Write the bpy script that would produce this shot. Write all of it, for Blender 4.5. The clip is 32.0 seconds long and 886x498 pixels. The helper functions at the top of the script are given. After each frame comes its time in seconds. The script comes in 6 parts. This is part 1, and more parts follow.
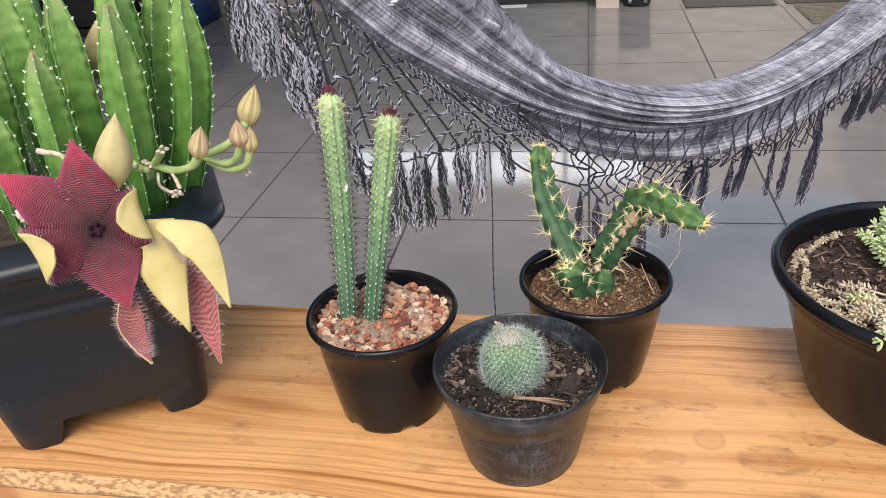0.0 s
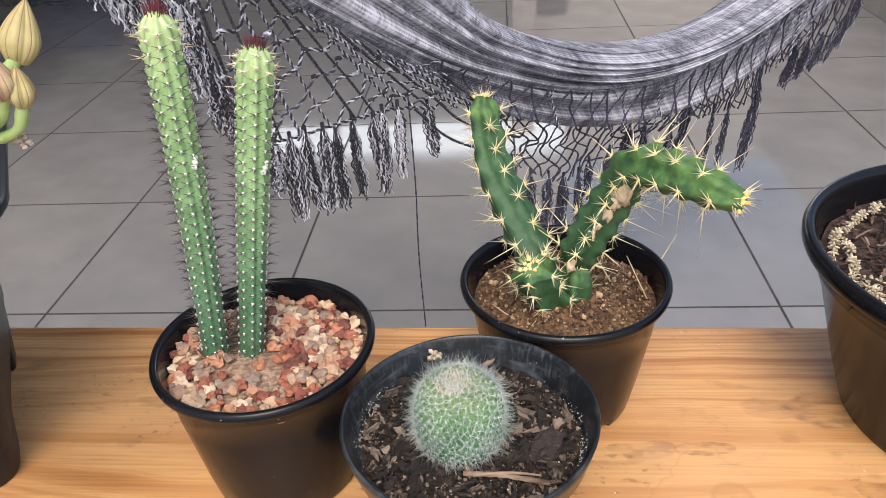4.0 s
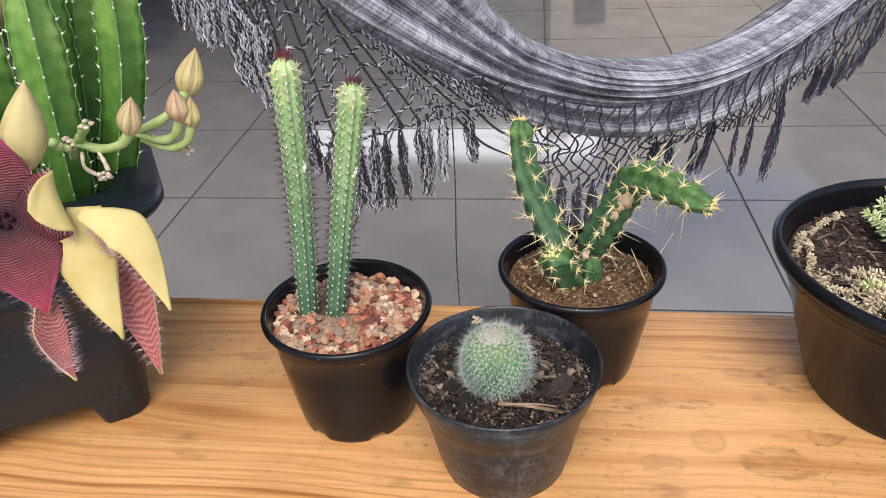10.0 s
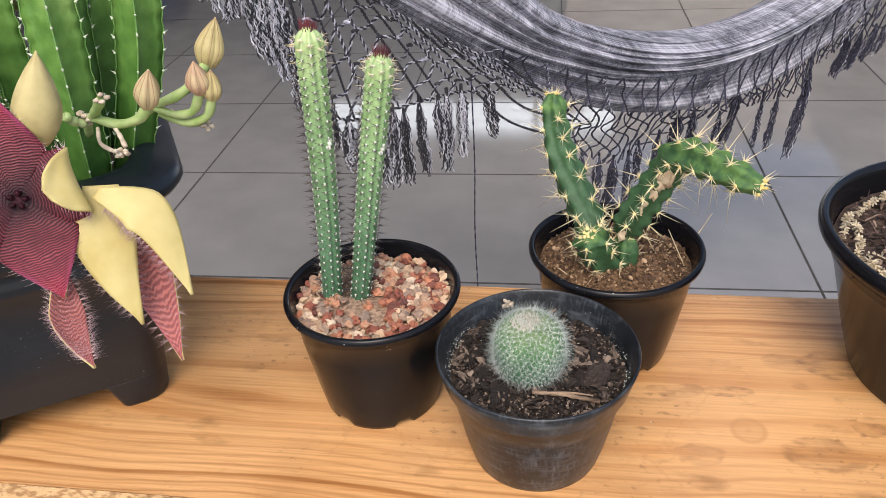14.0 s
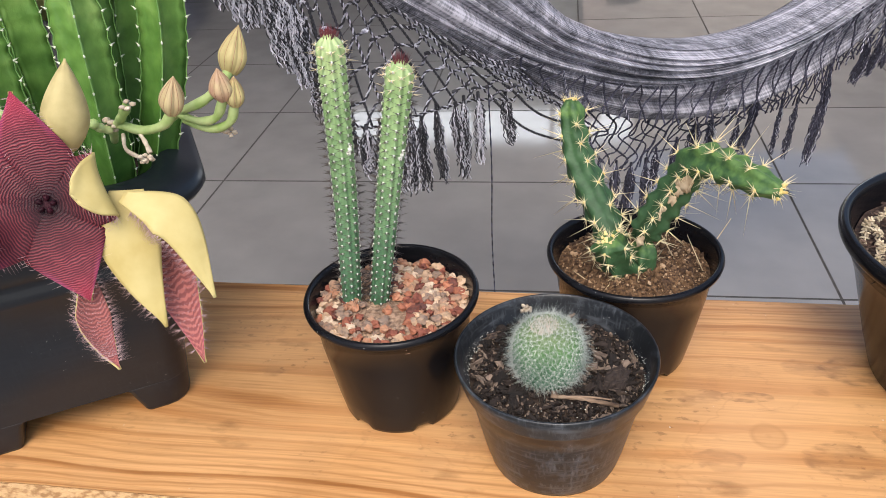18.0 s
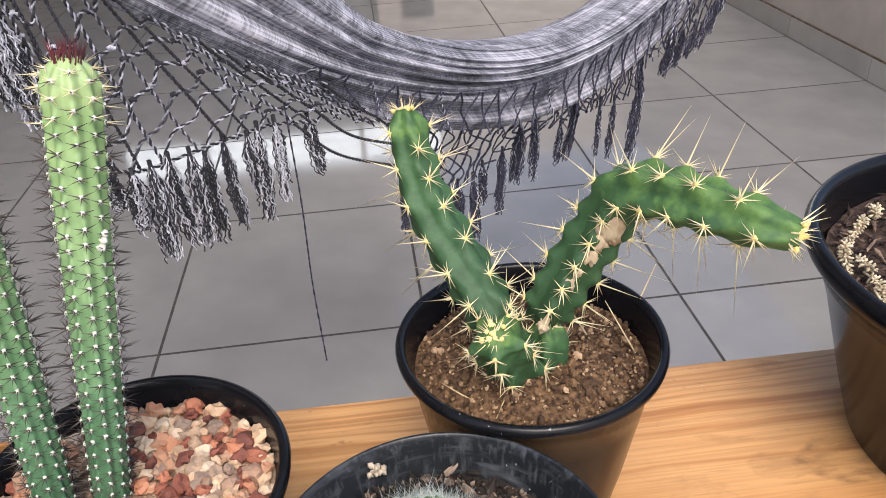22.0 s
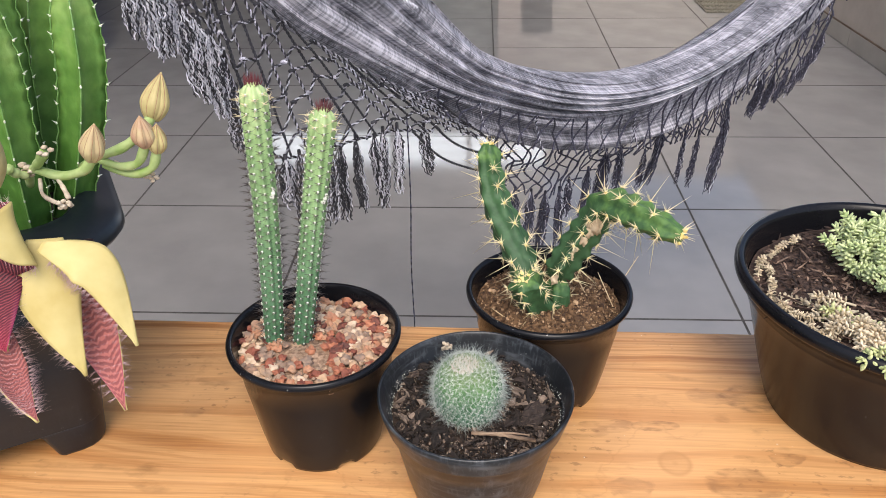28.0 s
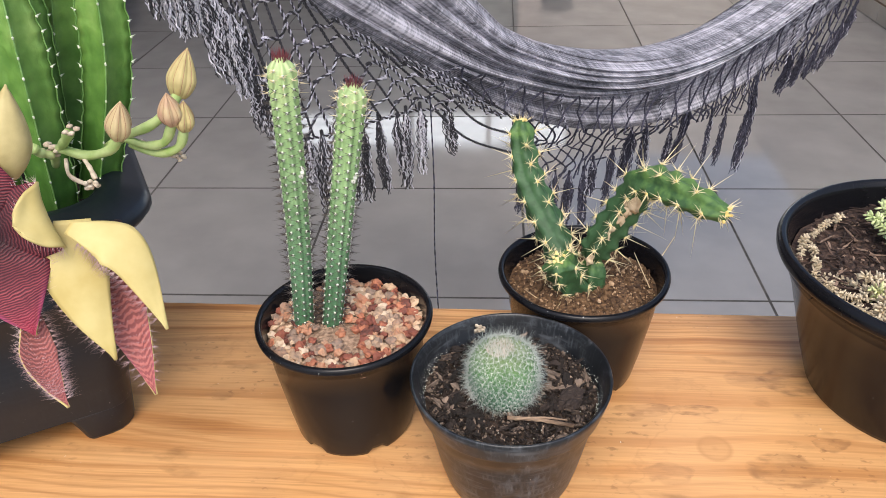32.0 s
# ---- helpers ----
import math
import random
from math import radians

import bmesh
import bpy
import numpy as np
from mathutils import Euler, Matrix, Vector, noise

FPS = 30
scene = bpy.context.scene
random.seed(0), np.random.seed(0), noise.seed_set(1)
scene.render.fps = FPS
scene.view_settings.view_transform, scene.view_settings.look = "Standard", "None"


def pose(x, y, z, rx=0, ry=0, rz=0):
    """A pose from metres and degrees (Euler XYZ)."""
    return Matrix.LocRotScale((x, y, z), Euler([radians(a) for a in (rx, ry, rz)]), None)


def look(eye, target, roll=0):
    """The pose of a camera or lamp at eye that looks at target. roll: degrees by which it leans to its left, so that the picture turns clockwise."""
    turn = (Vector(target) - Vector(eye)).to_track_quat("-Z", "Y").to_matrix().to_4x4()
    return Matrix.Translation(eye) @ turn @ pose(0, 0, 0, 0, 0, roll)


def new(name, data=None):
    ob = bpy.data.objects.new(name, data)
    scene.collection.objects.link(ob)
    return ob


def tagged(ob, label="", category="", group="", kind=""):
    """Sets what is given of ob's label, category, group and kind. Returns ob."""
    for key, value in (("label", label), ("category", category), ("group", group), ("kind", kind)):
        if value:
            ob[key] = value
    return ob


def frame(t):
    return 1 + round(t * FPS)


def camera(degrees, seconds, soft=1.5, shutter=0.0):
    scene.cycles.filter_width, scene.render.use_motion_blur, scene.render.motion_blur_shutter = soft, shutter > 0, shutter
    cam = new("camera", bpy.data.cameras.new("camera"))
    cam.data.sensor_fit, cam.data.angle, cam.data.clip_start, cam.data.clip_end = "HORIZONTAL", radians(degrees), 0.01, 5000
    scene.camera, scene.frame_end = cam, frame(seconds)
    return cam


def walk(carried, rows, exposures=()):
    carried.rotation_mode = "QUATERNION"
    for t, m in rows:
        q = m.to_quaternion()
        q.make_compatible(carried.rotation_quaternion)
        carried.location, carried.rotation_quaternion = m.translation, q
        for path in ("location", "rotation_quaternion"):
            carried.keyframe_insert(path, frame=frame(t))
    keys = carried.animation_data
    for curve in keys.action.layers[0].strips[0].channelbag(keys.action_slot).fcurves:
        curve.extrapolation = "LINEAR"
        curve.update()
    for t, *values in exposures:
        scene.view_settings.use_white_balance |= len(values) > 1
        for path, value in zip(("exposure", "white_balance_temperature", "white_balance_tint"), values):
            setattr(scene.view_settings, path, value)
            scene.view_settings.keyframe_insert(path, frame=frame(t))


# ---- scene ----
cam = camera(59.7, 32.0, 0.7)
PATH = [
    (0, (0.369, -0.172, 0.385), (0.022, 1.544, -0.584), -4.5),
    (0.5, (0.365, -0.167, 0.384), (0.042, 1.55, -0.591), -4.1),
    (1, (0.359, -0.135, 0.36), (0.086, 1.583, -0.626), -4.4),
    (1.5, (0.362, -0.089, 0.344), (0.18, 1.628, -0.665), -4.2),
    (2, (0.362, -0.045, 0.328), (0.262, 1.668, -0.7), -3.4),
    (2.5, (0.347, -0.019, 0.31), (0.242, 1.68, -0.739), -2.5),
    (4.5, (0.347, -0.021, 0.312), (0.189, 1.684, -0.721), -3.7),
    (5, (0.352, -0.043, 0.312), (0.192, 1.661, -0.722), -3.6),
    (5.5, (0.361, -0.076, 0.33), (0.203, 1.628, -0.705), -4.0),
    (6, (0.358, -0.105, 0.345), (0.201, 1.606, -0.68), -4.1),
    (6.5, (0.361, -0.119, 0.352), (0.184, 1.596, -0.661), -3.6),
    (7, (0.361, -0.119, 0.355), (0.148, 1.59, -0.663), -2.8),
    (7.5, (0.349, -0.114, 0.364), (0.093, 1.583, -0.664), -2.8),
    (8, (0.339, -0.114, 0.368), (0.05, 1.581, -0.652), -3.5),
    (8.5, (0.335, -0.113, 0.367), (0.039, 1.588, -0.642), -3.3),
    (9, (0.34, -0.115, 0.367), (0.072, 1.59, -0.643), -3.3),
    (9.5, (0.348, -0.116, 0.365), (0.106, 1.591, -0.649), -3.6),
    (10, (0.348, -0.12, 0.362), (0.118, 1.582, -0.663), -3.3),
    (10.5, (0.348, -0.119, 0.36), (0.125, 1.577, -0.675), -3.1),
    (11, (0.345, -0.115, 0.356), (0.123, 1.574, -0.691), -3.0),
    (11.5, (0.336, -0.107, 0.353), (0.11, 1.569, -0.715), -2.3),
    (12, (0.333, -0.104, 0.357), (0.096, 1.565, -0.717), -2.3),
    (12.5, (0.334, -0.096, 0.356), (0.098, 1.573, -0.719), -2.8),
    (13, (0.331, -0.097, 0.353), (0.093, 1.568, -0.73), -3.0),
    (13.5, (0.335, -0.099, 0.354), (0.079, 1.561, -0.731), -3.5),
    (14, (0.335, -0.102, 0.355), (0.075, 1.562, -0.724), -3.7),
    (14.5, (0.336, -0.103, 0.354), (0.068, 1.563, -0.719), -3.8),
    (15, (0.335, -0.103, 0.356), (0.063, 1.566, -0.713), -3.9),
    (15.5, (0.333, -0.102, 0.356), (0.053, 1.568, -0.71), -4.1),
    (17.5, (0.336, -0.106, 0.36), (0.037, 1.565, -0.697), -4.6),
    (18, (0.334, -0.106, 0.355), (0.032, 1.564, -0.703), -4.4),
    (18.5, (0.325, -0.104, 0.354), (0.037, 1.561, -0.716), -4.0),
    (19, (0.324, -0.092, 0.359), (0.069, 1.582, -0.706), -4.6),
    (19.5, (0.328, -0.084, 0.353), (0.099, 1.596, -0.708), -5.5),
    (20, (0.321, -0.046, 0.332), (0.185, 1.642, -0.731), -5.0),
    (20.5, (0.32, -0.002, 0.303), (0.317, 1.691, -0.761), -3.3),
    (21, (0.318, 0.024, 0.298), (0.402, 1.723, -0.754), -2.6),
    (21.5, (0.321, 0.049, 0.288), (0.438, 1.753, -0.751), -3.1),
    (22, (0.325, 0.08, 0.28), (0.475, 1.781, -0.762), -3.6),
    (22.5, (0.327, 0.059, 0.294), (0.44, 1.755, -0.76), -3.8),
    (23, (0.333, -0.008, 0.331), (0.279, 1.677, -0.745), -4.5),
    (23.5, (0.351, -0.056, 0.36), (0.195, 1.626, -0.711), -4.1),
    (24, (0.354, -0.067, 0.36), (0.172, 1.631, -0.682), -2.7),
    (24.5, (0.334, -0.081, 0.37), (0.026, 1.622, -0.633), -1.9),
    (26.5, (0.346, -0.107, 0.384), (-0.094, 1.595, -0.569), -3.7),
    (27, (0.342, -0.109, 0.382), (0.022, 1.618, -0.574), -3.0),
    (27.5, (0.338, -0.113, 0.378), (0.129, 1.617, -0.603), -2.4),
    (28, (0.333, -0.111, 0.372), (0.241, 1.607, -0.648), -1.0),
    (28.5, (0.33, -0.107, 0.366), (0.312, 1.602, -0.672), 0.1),
    (29, (0.328, -0.1, 0.364), (0.366, 1.604, -0.682), 0.6),
    (29.5, (0.319, -0.089, 0.362), (0.404, 1.609, -0.691), 0.9),
    (30, (0.32, -0.087, 0.364), (0.366, 1.609, -0.694), -0.0),
    (30.5, (0.323, -0.096, 0.365), (0.267, 1.599, -0.696), -1.5),
    (31, (0.329, -0.094, 0.367), (0.228, 1.597, -0.695), -2.2),
    (31.5, (0.327, -0.097, 0.366), (0.205, 1.595, -0.692), -2.3),
    (32, (0.324, -0.101, 0.365), (0.184, 1.59, -0.695), -2.1),
]
walk(cam, [(t, look(eye, target, roll)) for t, eye, target, roll in PATH],
     [(0, 0.03), (1, 0.04), (2, 0.12), (5, 0.12), (7, 0.02), (9, 0.0), (18, 0.0), (20, 0.08), (22, 0.18), (24, 0.12), (27, 0.14), (29, 0.03), (31, 0.08), (32, 0.06)])

# ---- light ----
FLOOR = -0.785          # the bench top is z = 0
world = bpy.data.worlds.new("sky")
scene.world = world
world.use_nodes = True
wn = world.node_tree.nodes
sky = wn.new("ShaderNodeTexSky")
sky.sky_type, sky.sun_disc = 'NISHITA', False
sky.sun_elevation, sky.sun_rotation = radians(53), radians(177)
sky.air_density, sky.dust_density, sky.ozone_density = 1.0, 3.6, 0.8
wn["Background"].inputs["Strength"].default_value = 0.25
world.node_tree.links.new(sky.outputs["Color"], wn["Background"].inputs["Color"])
sun = new("sun", bpy.data.lights.new("sun", 'SUN'))
sun.data.energy, sun.data.angle, sun.data.color = 1.75, radians(35), (1.0, 0.945, 0.88)
sun.matrix_world = look((0.5, -3.1, 4.6), (0.3, 0.3, 0))


# ---- materials ----
def material(name, colour, rough=0.6, second=None, scale=20.0, detail=4.0, bump=0.0, bump_scale=80.0,
             metal=0.0, stretch=(1, 1, 1), specular=0.5, random=0.0, low=0.35, high=0.65, coat=0.0):
    """Two-tone noise paint with fine relief; random varies the pieces."""
    m = bpy.data.materials.new(name)
    m.use_nodes = True
    nt = m.node_tree
    n, link = nt.nodes, nt.links.new
    bsdf = n["Principled BSDF"]
    bsdf.inputs["Roughness"].default_value = rough
    bsdf.inputs["Metallic"].default_value = metal
    bsdf.inputs["Specular IOR Level"].default_value = specular
    bsdf.inputs["Coat Weight"].default_value = coat
    tc = n.new("ShaderNodeTexCoord")
    mp = n.new("ShaderNodeMapping")
    mp.inputs["Scale"].default_value = stretch
    link(tc.outputs["Object"], mp.inputs["Vector"])
    tex = n.new("ShaderNodeTexNoise")
    tex.inputs["Scale"].default_value, tex.inputs["Detail"].default_value = scale, detail
    link(mp.outputs["Vector"], tex.inputs["Vector"])
    ramp = n.new("ShaderNodeValToRGB")
    ramp.color_ramp.elements[0].position, ramp.color_ramp.elements[1].position = low, high
    ramp.color_ramp.elements[0].color = (*colour, 1)
    ramp.color_ramp.elements[1].color = (*(second or [c * 1.25 for c in colour]), 1)
    link(tex.outputs["Fac"], ramp.inputs["Fac"])
    out = ramp.outputs["Color"]
    if random:
        info = n.new("ShaderNodeObjectInfo")
        geo = n.new("ShaderNodeNewGeometry")
        add = n.new("ShaderNodeMath")
        add.operation = 'ADD'
        link(info.outputs["Random"], add.inputs[0])
        link(geo.outputs["Random Per Island"], add.inputs[1])
        fr = n.new("ShaderNodeMath")
        fr.operation = 'FRACT'
        link(add.outputs[0], fr.inputs[0])
        rng = n.new("ShaderNodeMapRange")
        rng.inputs["To Min"].default_value, rng.inputs["To Max"].default_value = 1 - random, 1 + random
        link(fr.outputs[0], rng.inputs["Value"])
        hsv = n.new("ShaderNodeHueSaturation")
        link(rng.outputs["Result"], hsv.inputs["Value"])
        link(out, hsv.inputs["Color"])
        out = hsv.outputs["Color"]
    link(out, bsdf.inputs["Base Color"])
    if bump:
        bt = n.new("ShaderNodeTexNoise")
        bt.inputs["Scale"].default_value, bt.inputs["Detail"].default_value = bump_scale, 5.0
        link(mp.outputs["Vector"], bt.inputs["Vector"])
        bp = n.new("ShaderNodeBump")
        bp.inputs["Strength"].default_value, bp.inputs["Distance"].default_value = bump, 0.002
        link(bt.outputs["Fac"], bp.inputs["Height"])
        link(bp.outputs["Normal"], bsdf.inputs["Normal"])
    return m


M_TILE = material("floor_tile", (0.200, 0.196, 0.194), 0.07, (0.236, 0.231, 0.227), 5, 8, random=0.04, specular=0.75, bump=0.05, bump_scale=5)
M_GROUT = material("grout", (0.028, 0.026, 0.025), 0.85, (0.055, 0.05, 0.047), 40)
M_PLASTER = material("plaster", (0.40, 0.355, 0.31), 0.8, (0.47, 0.42, 0.37), 6, bump=0.2)
M_WHITE = material("white_paint", (0.78, 0.77, 0.75), 0.6, (0.82, 0.81, 0.79), 6)
M_LITTERSOIL = material("reddish_litter_soil", (0.022, 0.012, 0.009), 0.95, (0.085, 0.050, 0.036), 300, 8, bump=1.0, bump_scale=350)
M_SOIL = material("soil", (0.018, 0.011, 0.008), 0.95, (0.06, 0.038, 0.026), 160, 8, bump=1.0, bump_scale=300)
M_BROWNSOIL = material("brown_soil", (0.045, 0.023, 0.012), 0.95, (0.21, 0.12, 0.060), 420, 8, bump=1.0, bump_scale=350)
M_SANDY = material("sandy_soil", (0.20, 0.125, 0.082), 0.95, (0.42, 0.29, 0.20), 420, 8, bump=1.0, bump_scale=350)



def nodes_of(name, rough=0.5):
    m = bpy.data.materials.new(name)
    m.use_nodes = True
    b = m.node_tree.nodes["Principled BSDF"]
    b.inputs["Roughness"].default_value = rough
    return m, m.node_tree.nodes, m.node_tree.links.new, b


def ramp_node(n, stops):
    r = n.new("ShaderNodeValToRGB")
    e = r.color_ramp.elements
    while len(e) < len(stops):
        e.new(0.5)
    for k, (p, c) in enumerate(stops):
        e[k].position, e[k].color = p, (*c, 1)
    return r


def math_node(n, link, op, a, b=None, c=None):
    x = n.new("ShaderNodeMath")
    x.operation = op
    for k, v in enumerate((a, b, c)):
        if v is None:
            continue
        if isinstance(v, (int, float)):
            x.inputs[k].default_value = v
        else:
            link(v, x.inputs[k])
    return x.outputs[0]


def mix_node(n, link, fac, a, b, blend='MIX'):
    x = n.new("ShaderNodeMix")
    x.data_type, x.blend_type = 'RGBA', blend
    for k, v in ((0, fac), (6, a), (7, b)):
        if isinstance(v, (int, float)):
            x.inputs[k].default_value = v
        elif isinstance(v, tuple):
            x.inputs[k].default_value = (*v, 1)
        else:
            link(v, x.inputs[k])
    return x.outputs[2]


def noise_node(n, link, vec, scale, detail=4.0, stretch=None):
    if stretch:
        mp = n.new("ShaderNodeMapping")
        mp.inputs["Scale"].default_value = stretch
        link(vec, mp.inputs["Vector"])
        vec = mp.outputs["Vector"]
    t = n.new("ShaderNodeTexNoise")
    t.inputs["Scale"].default_value, t.inputs["Detail"].default_value = scale, detail
    link(vec, t.inputs["Vector"])
    return t.outputs["Fac"]


def bump_node(n, link, height, bsdf, strength, distance=0.001):
    b = n.new("ShaderNodeBump")
    b.inputs["Strength"].default_value, b.inputs["Distance"].default_value = strength, distance
    link(height, b.inputs["Height"])
    link(b.outputs["Normal"], bsdf.inputs["Normal"])


def pine():
    m, n, link, b = nodes_of("varnished_pine", 0.36)
    tc = n.new("ShaderNodeTexCoord")
    co = tc.outputs["Object"]
    sp = n.new("ShaderNodeSeparateXYZ")
    link(co, sp.inputs[0])
    # growth lines: uneven across the plank, long and slightly wavy along it, closer at both edges
    drift = noise_node(n, link, co, 1.0, 2.0, (1.9, 7.0, 1))
    shake = noise_node(n, link, co, 1.0, 3.0, (14.0, 40.0, 1))
    y1 = math_node(n, link, 'MULTIPLY_ADD', math_node(n, link, 'SUBTRACT', drift, 0.5), 0.085, sp.outputs["Y"])
    y1 = math_node(n, link, 'MULTIPLY_ADD', math_node(n, link, 'SUBTRACT', shake, 0.5), 0.006, y1)
    cube = math_node(n, link, 'MULTIPLY', math_node(n, link, 'MULTIPLY', y1, y1), y1)
    y2 = math_node(n, link, 'MULTIPLY_ADD', cube, 40.0, y1)
    cv = n.new("ShaderNodeCombineXYZ")
    link(math_node(n, link, 'MULTIPLY', sp.outputs["X"], 0.008), cv.inputs[0])
    link(y2, cv.inputs[1])
    ring = noise_node(n, link, cv.outputs[0], 62.0, 5.0)
    grain = ramp_node(n, [(0.33, (0.36, 0.150, 0.044)), (0.43, (0.54, 0.255, 0.088)), (0.49, (0.67, 0.368, 0.150)), (0.62, (0.69, 0.390, 0.165)), (0.74, (0.72, 0.425, 0.195))])
    link(ring, grain.inputs["Fac"])
    fibre = noise_node(n, link, co, 9.0, 6.0, (1.1, 60, 60))
    fr = ramp_node(n, [(0.34, (0.82, 0.78, 0.72)), (0.62, (1.04, 1.04, 1.04))])
    link(fibre, fr.inputs["Fac"])
    col = mix_node(n, link, 1.0, grain.outputs["Color"], fr.outputs["Color"], 'MULTIPLY')
    patch = noise_node(n, link, co, 11.0, 5.0, (0.6, 1.2, 1))
    pr = ramp_node(n, [(0.40, (0.0, 0.0, 0.0)), (0.64, (1.0, 1.0, 1.0))])
    link(patch, pr.inputs["Fac"])
    col = mix_node(n, link, math_node(n, link, 'MULTIPLY', pr.outputs["Color"], 0.45), col, (0.70, 0.405, 0.182))
    # small brown stains and short cracks
    st = noise_node(n, link, co, 38.0, 7.0, (0.55, 1.3, 1))
    sr = ramp_node(n, [(0.60, (0.0, 0.0, 0.0)), (0.74, (1.0, 1.0, 1.0))])
    link(st, sr.inputs["Fac"])
    col = mix_node(n, link, math_node(n, link, 'MULTIPLY', sr.outputs["Color"], 0.75), col, (0.26, 0.125, 0.042))
    # dark scuff marks in clusters
    mark = noise_node(n, link, co, 190.0, 8.0, (0.7, 1.2, 1))
    zone = noise_node(n, link, co, 13.0, 2.0, (0.8, 1.0, 1))
    mr = ramp_node(n, [(0.60, (0.0, 0.0, 0.0)), (0.68, (1.0, 1.0, 1.0))])
    link(mark, mr.inputs["Fac"])
    zr = ramp_node(n, [(0.50, (0.0, 0.0, 0.0)), (0.60, (1.0, 1.0, 1.0))])
    link(zone, zr.inputs["Fac"])
    col = mix_node(n, link, math_node(n, link, 'MULTIPLY', zr.outputs["Color"], 0.22), col, (0.42, 0.25, 0.12))
    col = mix_node(n, link, math_node(n, link, 'MULTIPLY', math_node(n, link, 'MULTIPLY', mr.outputs["Color"], zr.outputs["Color"]), 0.50), col, (0.19, 0.090, 0.038))
    fleck = math_node(n, link, 'GREATER_THAN', noise_node(n, link, co, 240.0, 1.0), 0.775)
    col = mix_node(n, link, math_node(n, link, 'MULTIPLY', math_node(n, link, 'MULTIPLY', fleck, zr.outputs["Color"]), 0.8), col, (0.72, 0.66, 0.56))
    # crinkled outlines of dried spills
    tide = math_node(n, link, 'ABSOLUTE', math_node(n, link, 'SUBTRACT', noise_node(n, link, co, 19.0, 5.0, (0.75, 1.0, 1)), 0.50))
    tr = ramp_node(n, [(0.0, (1.0, 1.0, 1.0)), (0.014, (0.0, 0.0, 0.0))])
    link(tide, tr.inputs["Fac"])
    where = ramp_node(n, [(0.52, (0.0, 0.0, 0.0)), (0.62, (1.0, 1.0, 1.0))])
    link(noise_node(n, link, co, 8.0, 2.0), where.inputs["Fac"])
    cr = math_node(n, link, 'MULTIPLY', math_node(n, link, 'MULTIPLY', tr.outputs["Color"], where.outputs["Color"]), 0.12)
    # short dark pores along the grain
    pore = ramp_node(n, [(0.62, (0.0, 0.0, 0.0)), (0.72, (1.0, 1.0, 1.0))])
    link(noise_node(n, link, co, 520.0, 3.0, (0.05, 1.0, 1.0)), pore.inputs["Fac"])
    col = mix_node(n, link, math_node(n, link, 'MULTIPLY', pore.outputs["Color"], 0.34), col, (0.33, 0.150, 0.052))
    # broad uneven ageing of the varnish
    age = ramp_node(n, [(0.30, (0.80, 0.74, 0.68)), (0.50, (0.98, 0.96, 0.95)), (0.70, (1.05, 1.03, 1.02))])
    link(noise_node(n, link, co, 6.5, 6.0, (0.8, 1.6, 1)), age.inputs["Fac"])
    col = mix_node(n, link, 1.0, col, age.outputs["Color"], 'MULTIPLY')
    col = mix_node(n, link, cr, col, (0.20, 0.085, 0.025))
    # brown growth lines drawn close at the two long edges
    comb = math_node(n, link, 'POWER', math_node(n, link, 'MAXIMUM', math_node(n, link, 'SINE', math_node(n, link, 'MULTIPLY', y1, 690.0)), 0.0), 3.0)
    away = n.new("ShaderNodeMapRange")
    away.inputs["From Min"].default_value, away.inputs["From Max"].default_value = 0.045, 0.085
    link(math_node(n, link, 'ABSOLUTE', sp.outputs["Y"]), away.inputs["Value"])
    comb = math_node(n, link, 'MULTIPLY', math_node(n, link, 'MULTIPLY', comb, away.outputs["Result"]), math_node(n, link, 'MULTIPLY_ADD', patch, 0.9, 0.05))
    col = mix_node(n, link, comb, col, (0.34, 0.135, 0.038))
    # brown stains where wet pots have stood
    streak = ramp_node(n, [(0.44, (0.0, 0.0, 0.0)), (0.60, (1.0, 1.0, 1.0))])
    link(noise_node(n, link, co, 150.0, 7.0, (0.45, 1.2, 1)), streak.inputs["Fac"])
    wx = math_node(n, link, 'MULTIPLY_ADD', math_node(n, link, 'SUBTRACT', noise_node(n, link, co, 60.0, 4.0), 0.5), 0.022, sp.outputs["X"])
    wy = math_node(n, link, 'MULTIPLY_ADD', math_node(n, link, 'SUBTRACT', st, 0.5), 0.018, sp.outputs["Y"])
    for cx, cy, rx, ry, much in ((0.275, 0.035, 0.024, 0.016, 0.75), (0.243, 0.035, 0.014, 0.009, 0.5), (0.172, 0.003, 0.022, 0.006, 0.6), (0.204, 0.003, 0.016, 0.005, 0.8),
                                 (0.250, -0.045, 0.026, 0.013, 0.55), (0.283, -0.023, 0.012, 0.007, 0.6), (0.180, -0.052, 0.016, 0.010, 0.4)):
        dx = math_node(n, link, 'MULTIPLY', math_node(n, link, 'SUBTRACT', wx, cx), 1 / rx)
        dy = math_node(n, link, 'MULTIPLY', math_node(n, link, 'SUBTRACT', wy, cy), 1 / ry)
        d2 = math_node(n, link, 'MULTIPLY_ADD', dx, dx, math_node(n, link, 'MULTIPLY', dy, dy))
        near = ramp_node(n, [(0.0, (0.7, 0.7, 0.7)), (0.75, (1.0, 1.0, 1.0)), (1.0, (0.0, 0.0, 0.0))])
        link(d2, near.inputs["Fac"])
        amount = math_node(n, link, 'MULTIPLY', near.outputs["Color"], math_node(n, link, 'MULTIPLY_ADD', streak.outputs["Color"], 0.75 * much, 0.14))
        col = mix_node(n, link, amount, col, (0.27, 0.130, 0.055))
    # one round knot
    dist = n.new("ShaderNodeVectorMath")
    dist.operation = 'DISTANCE'
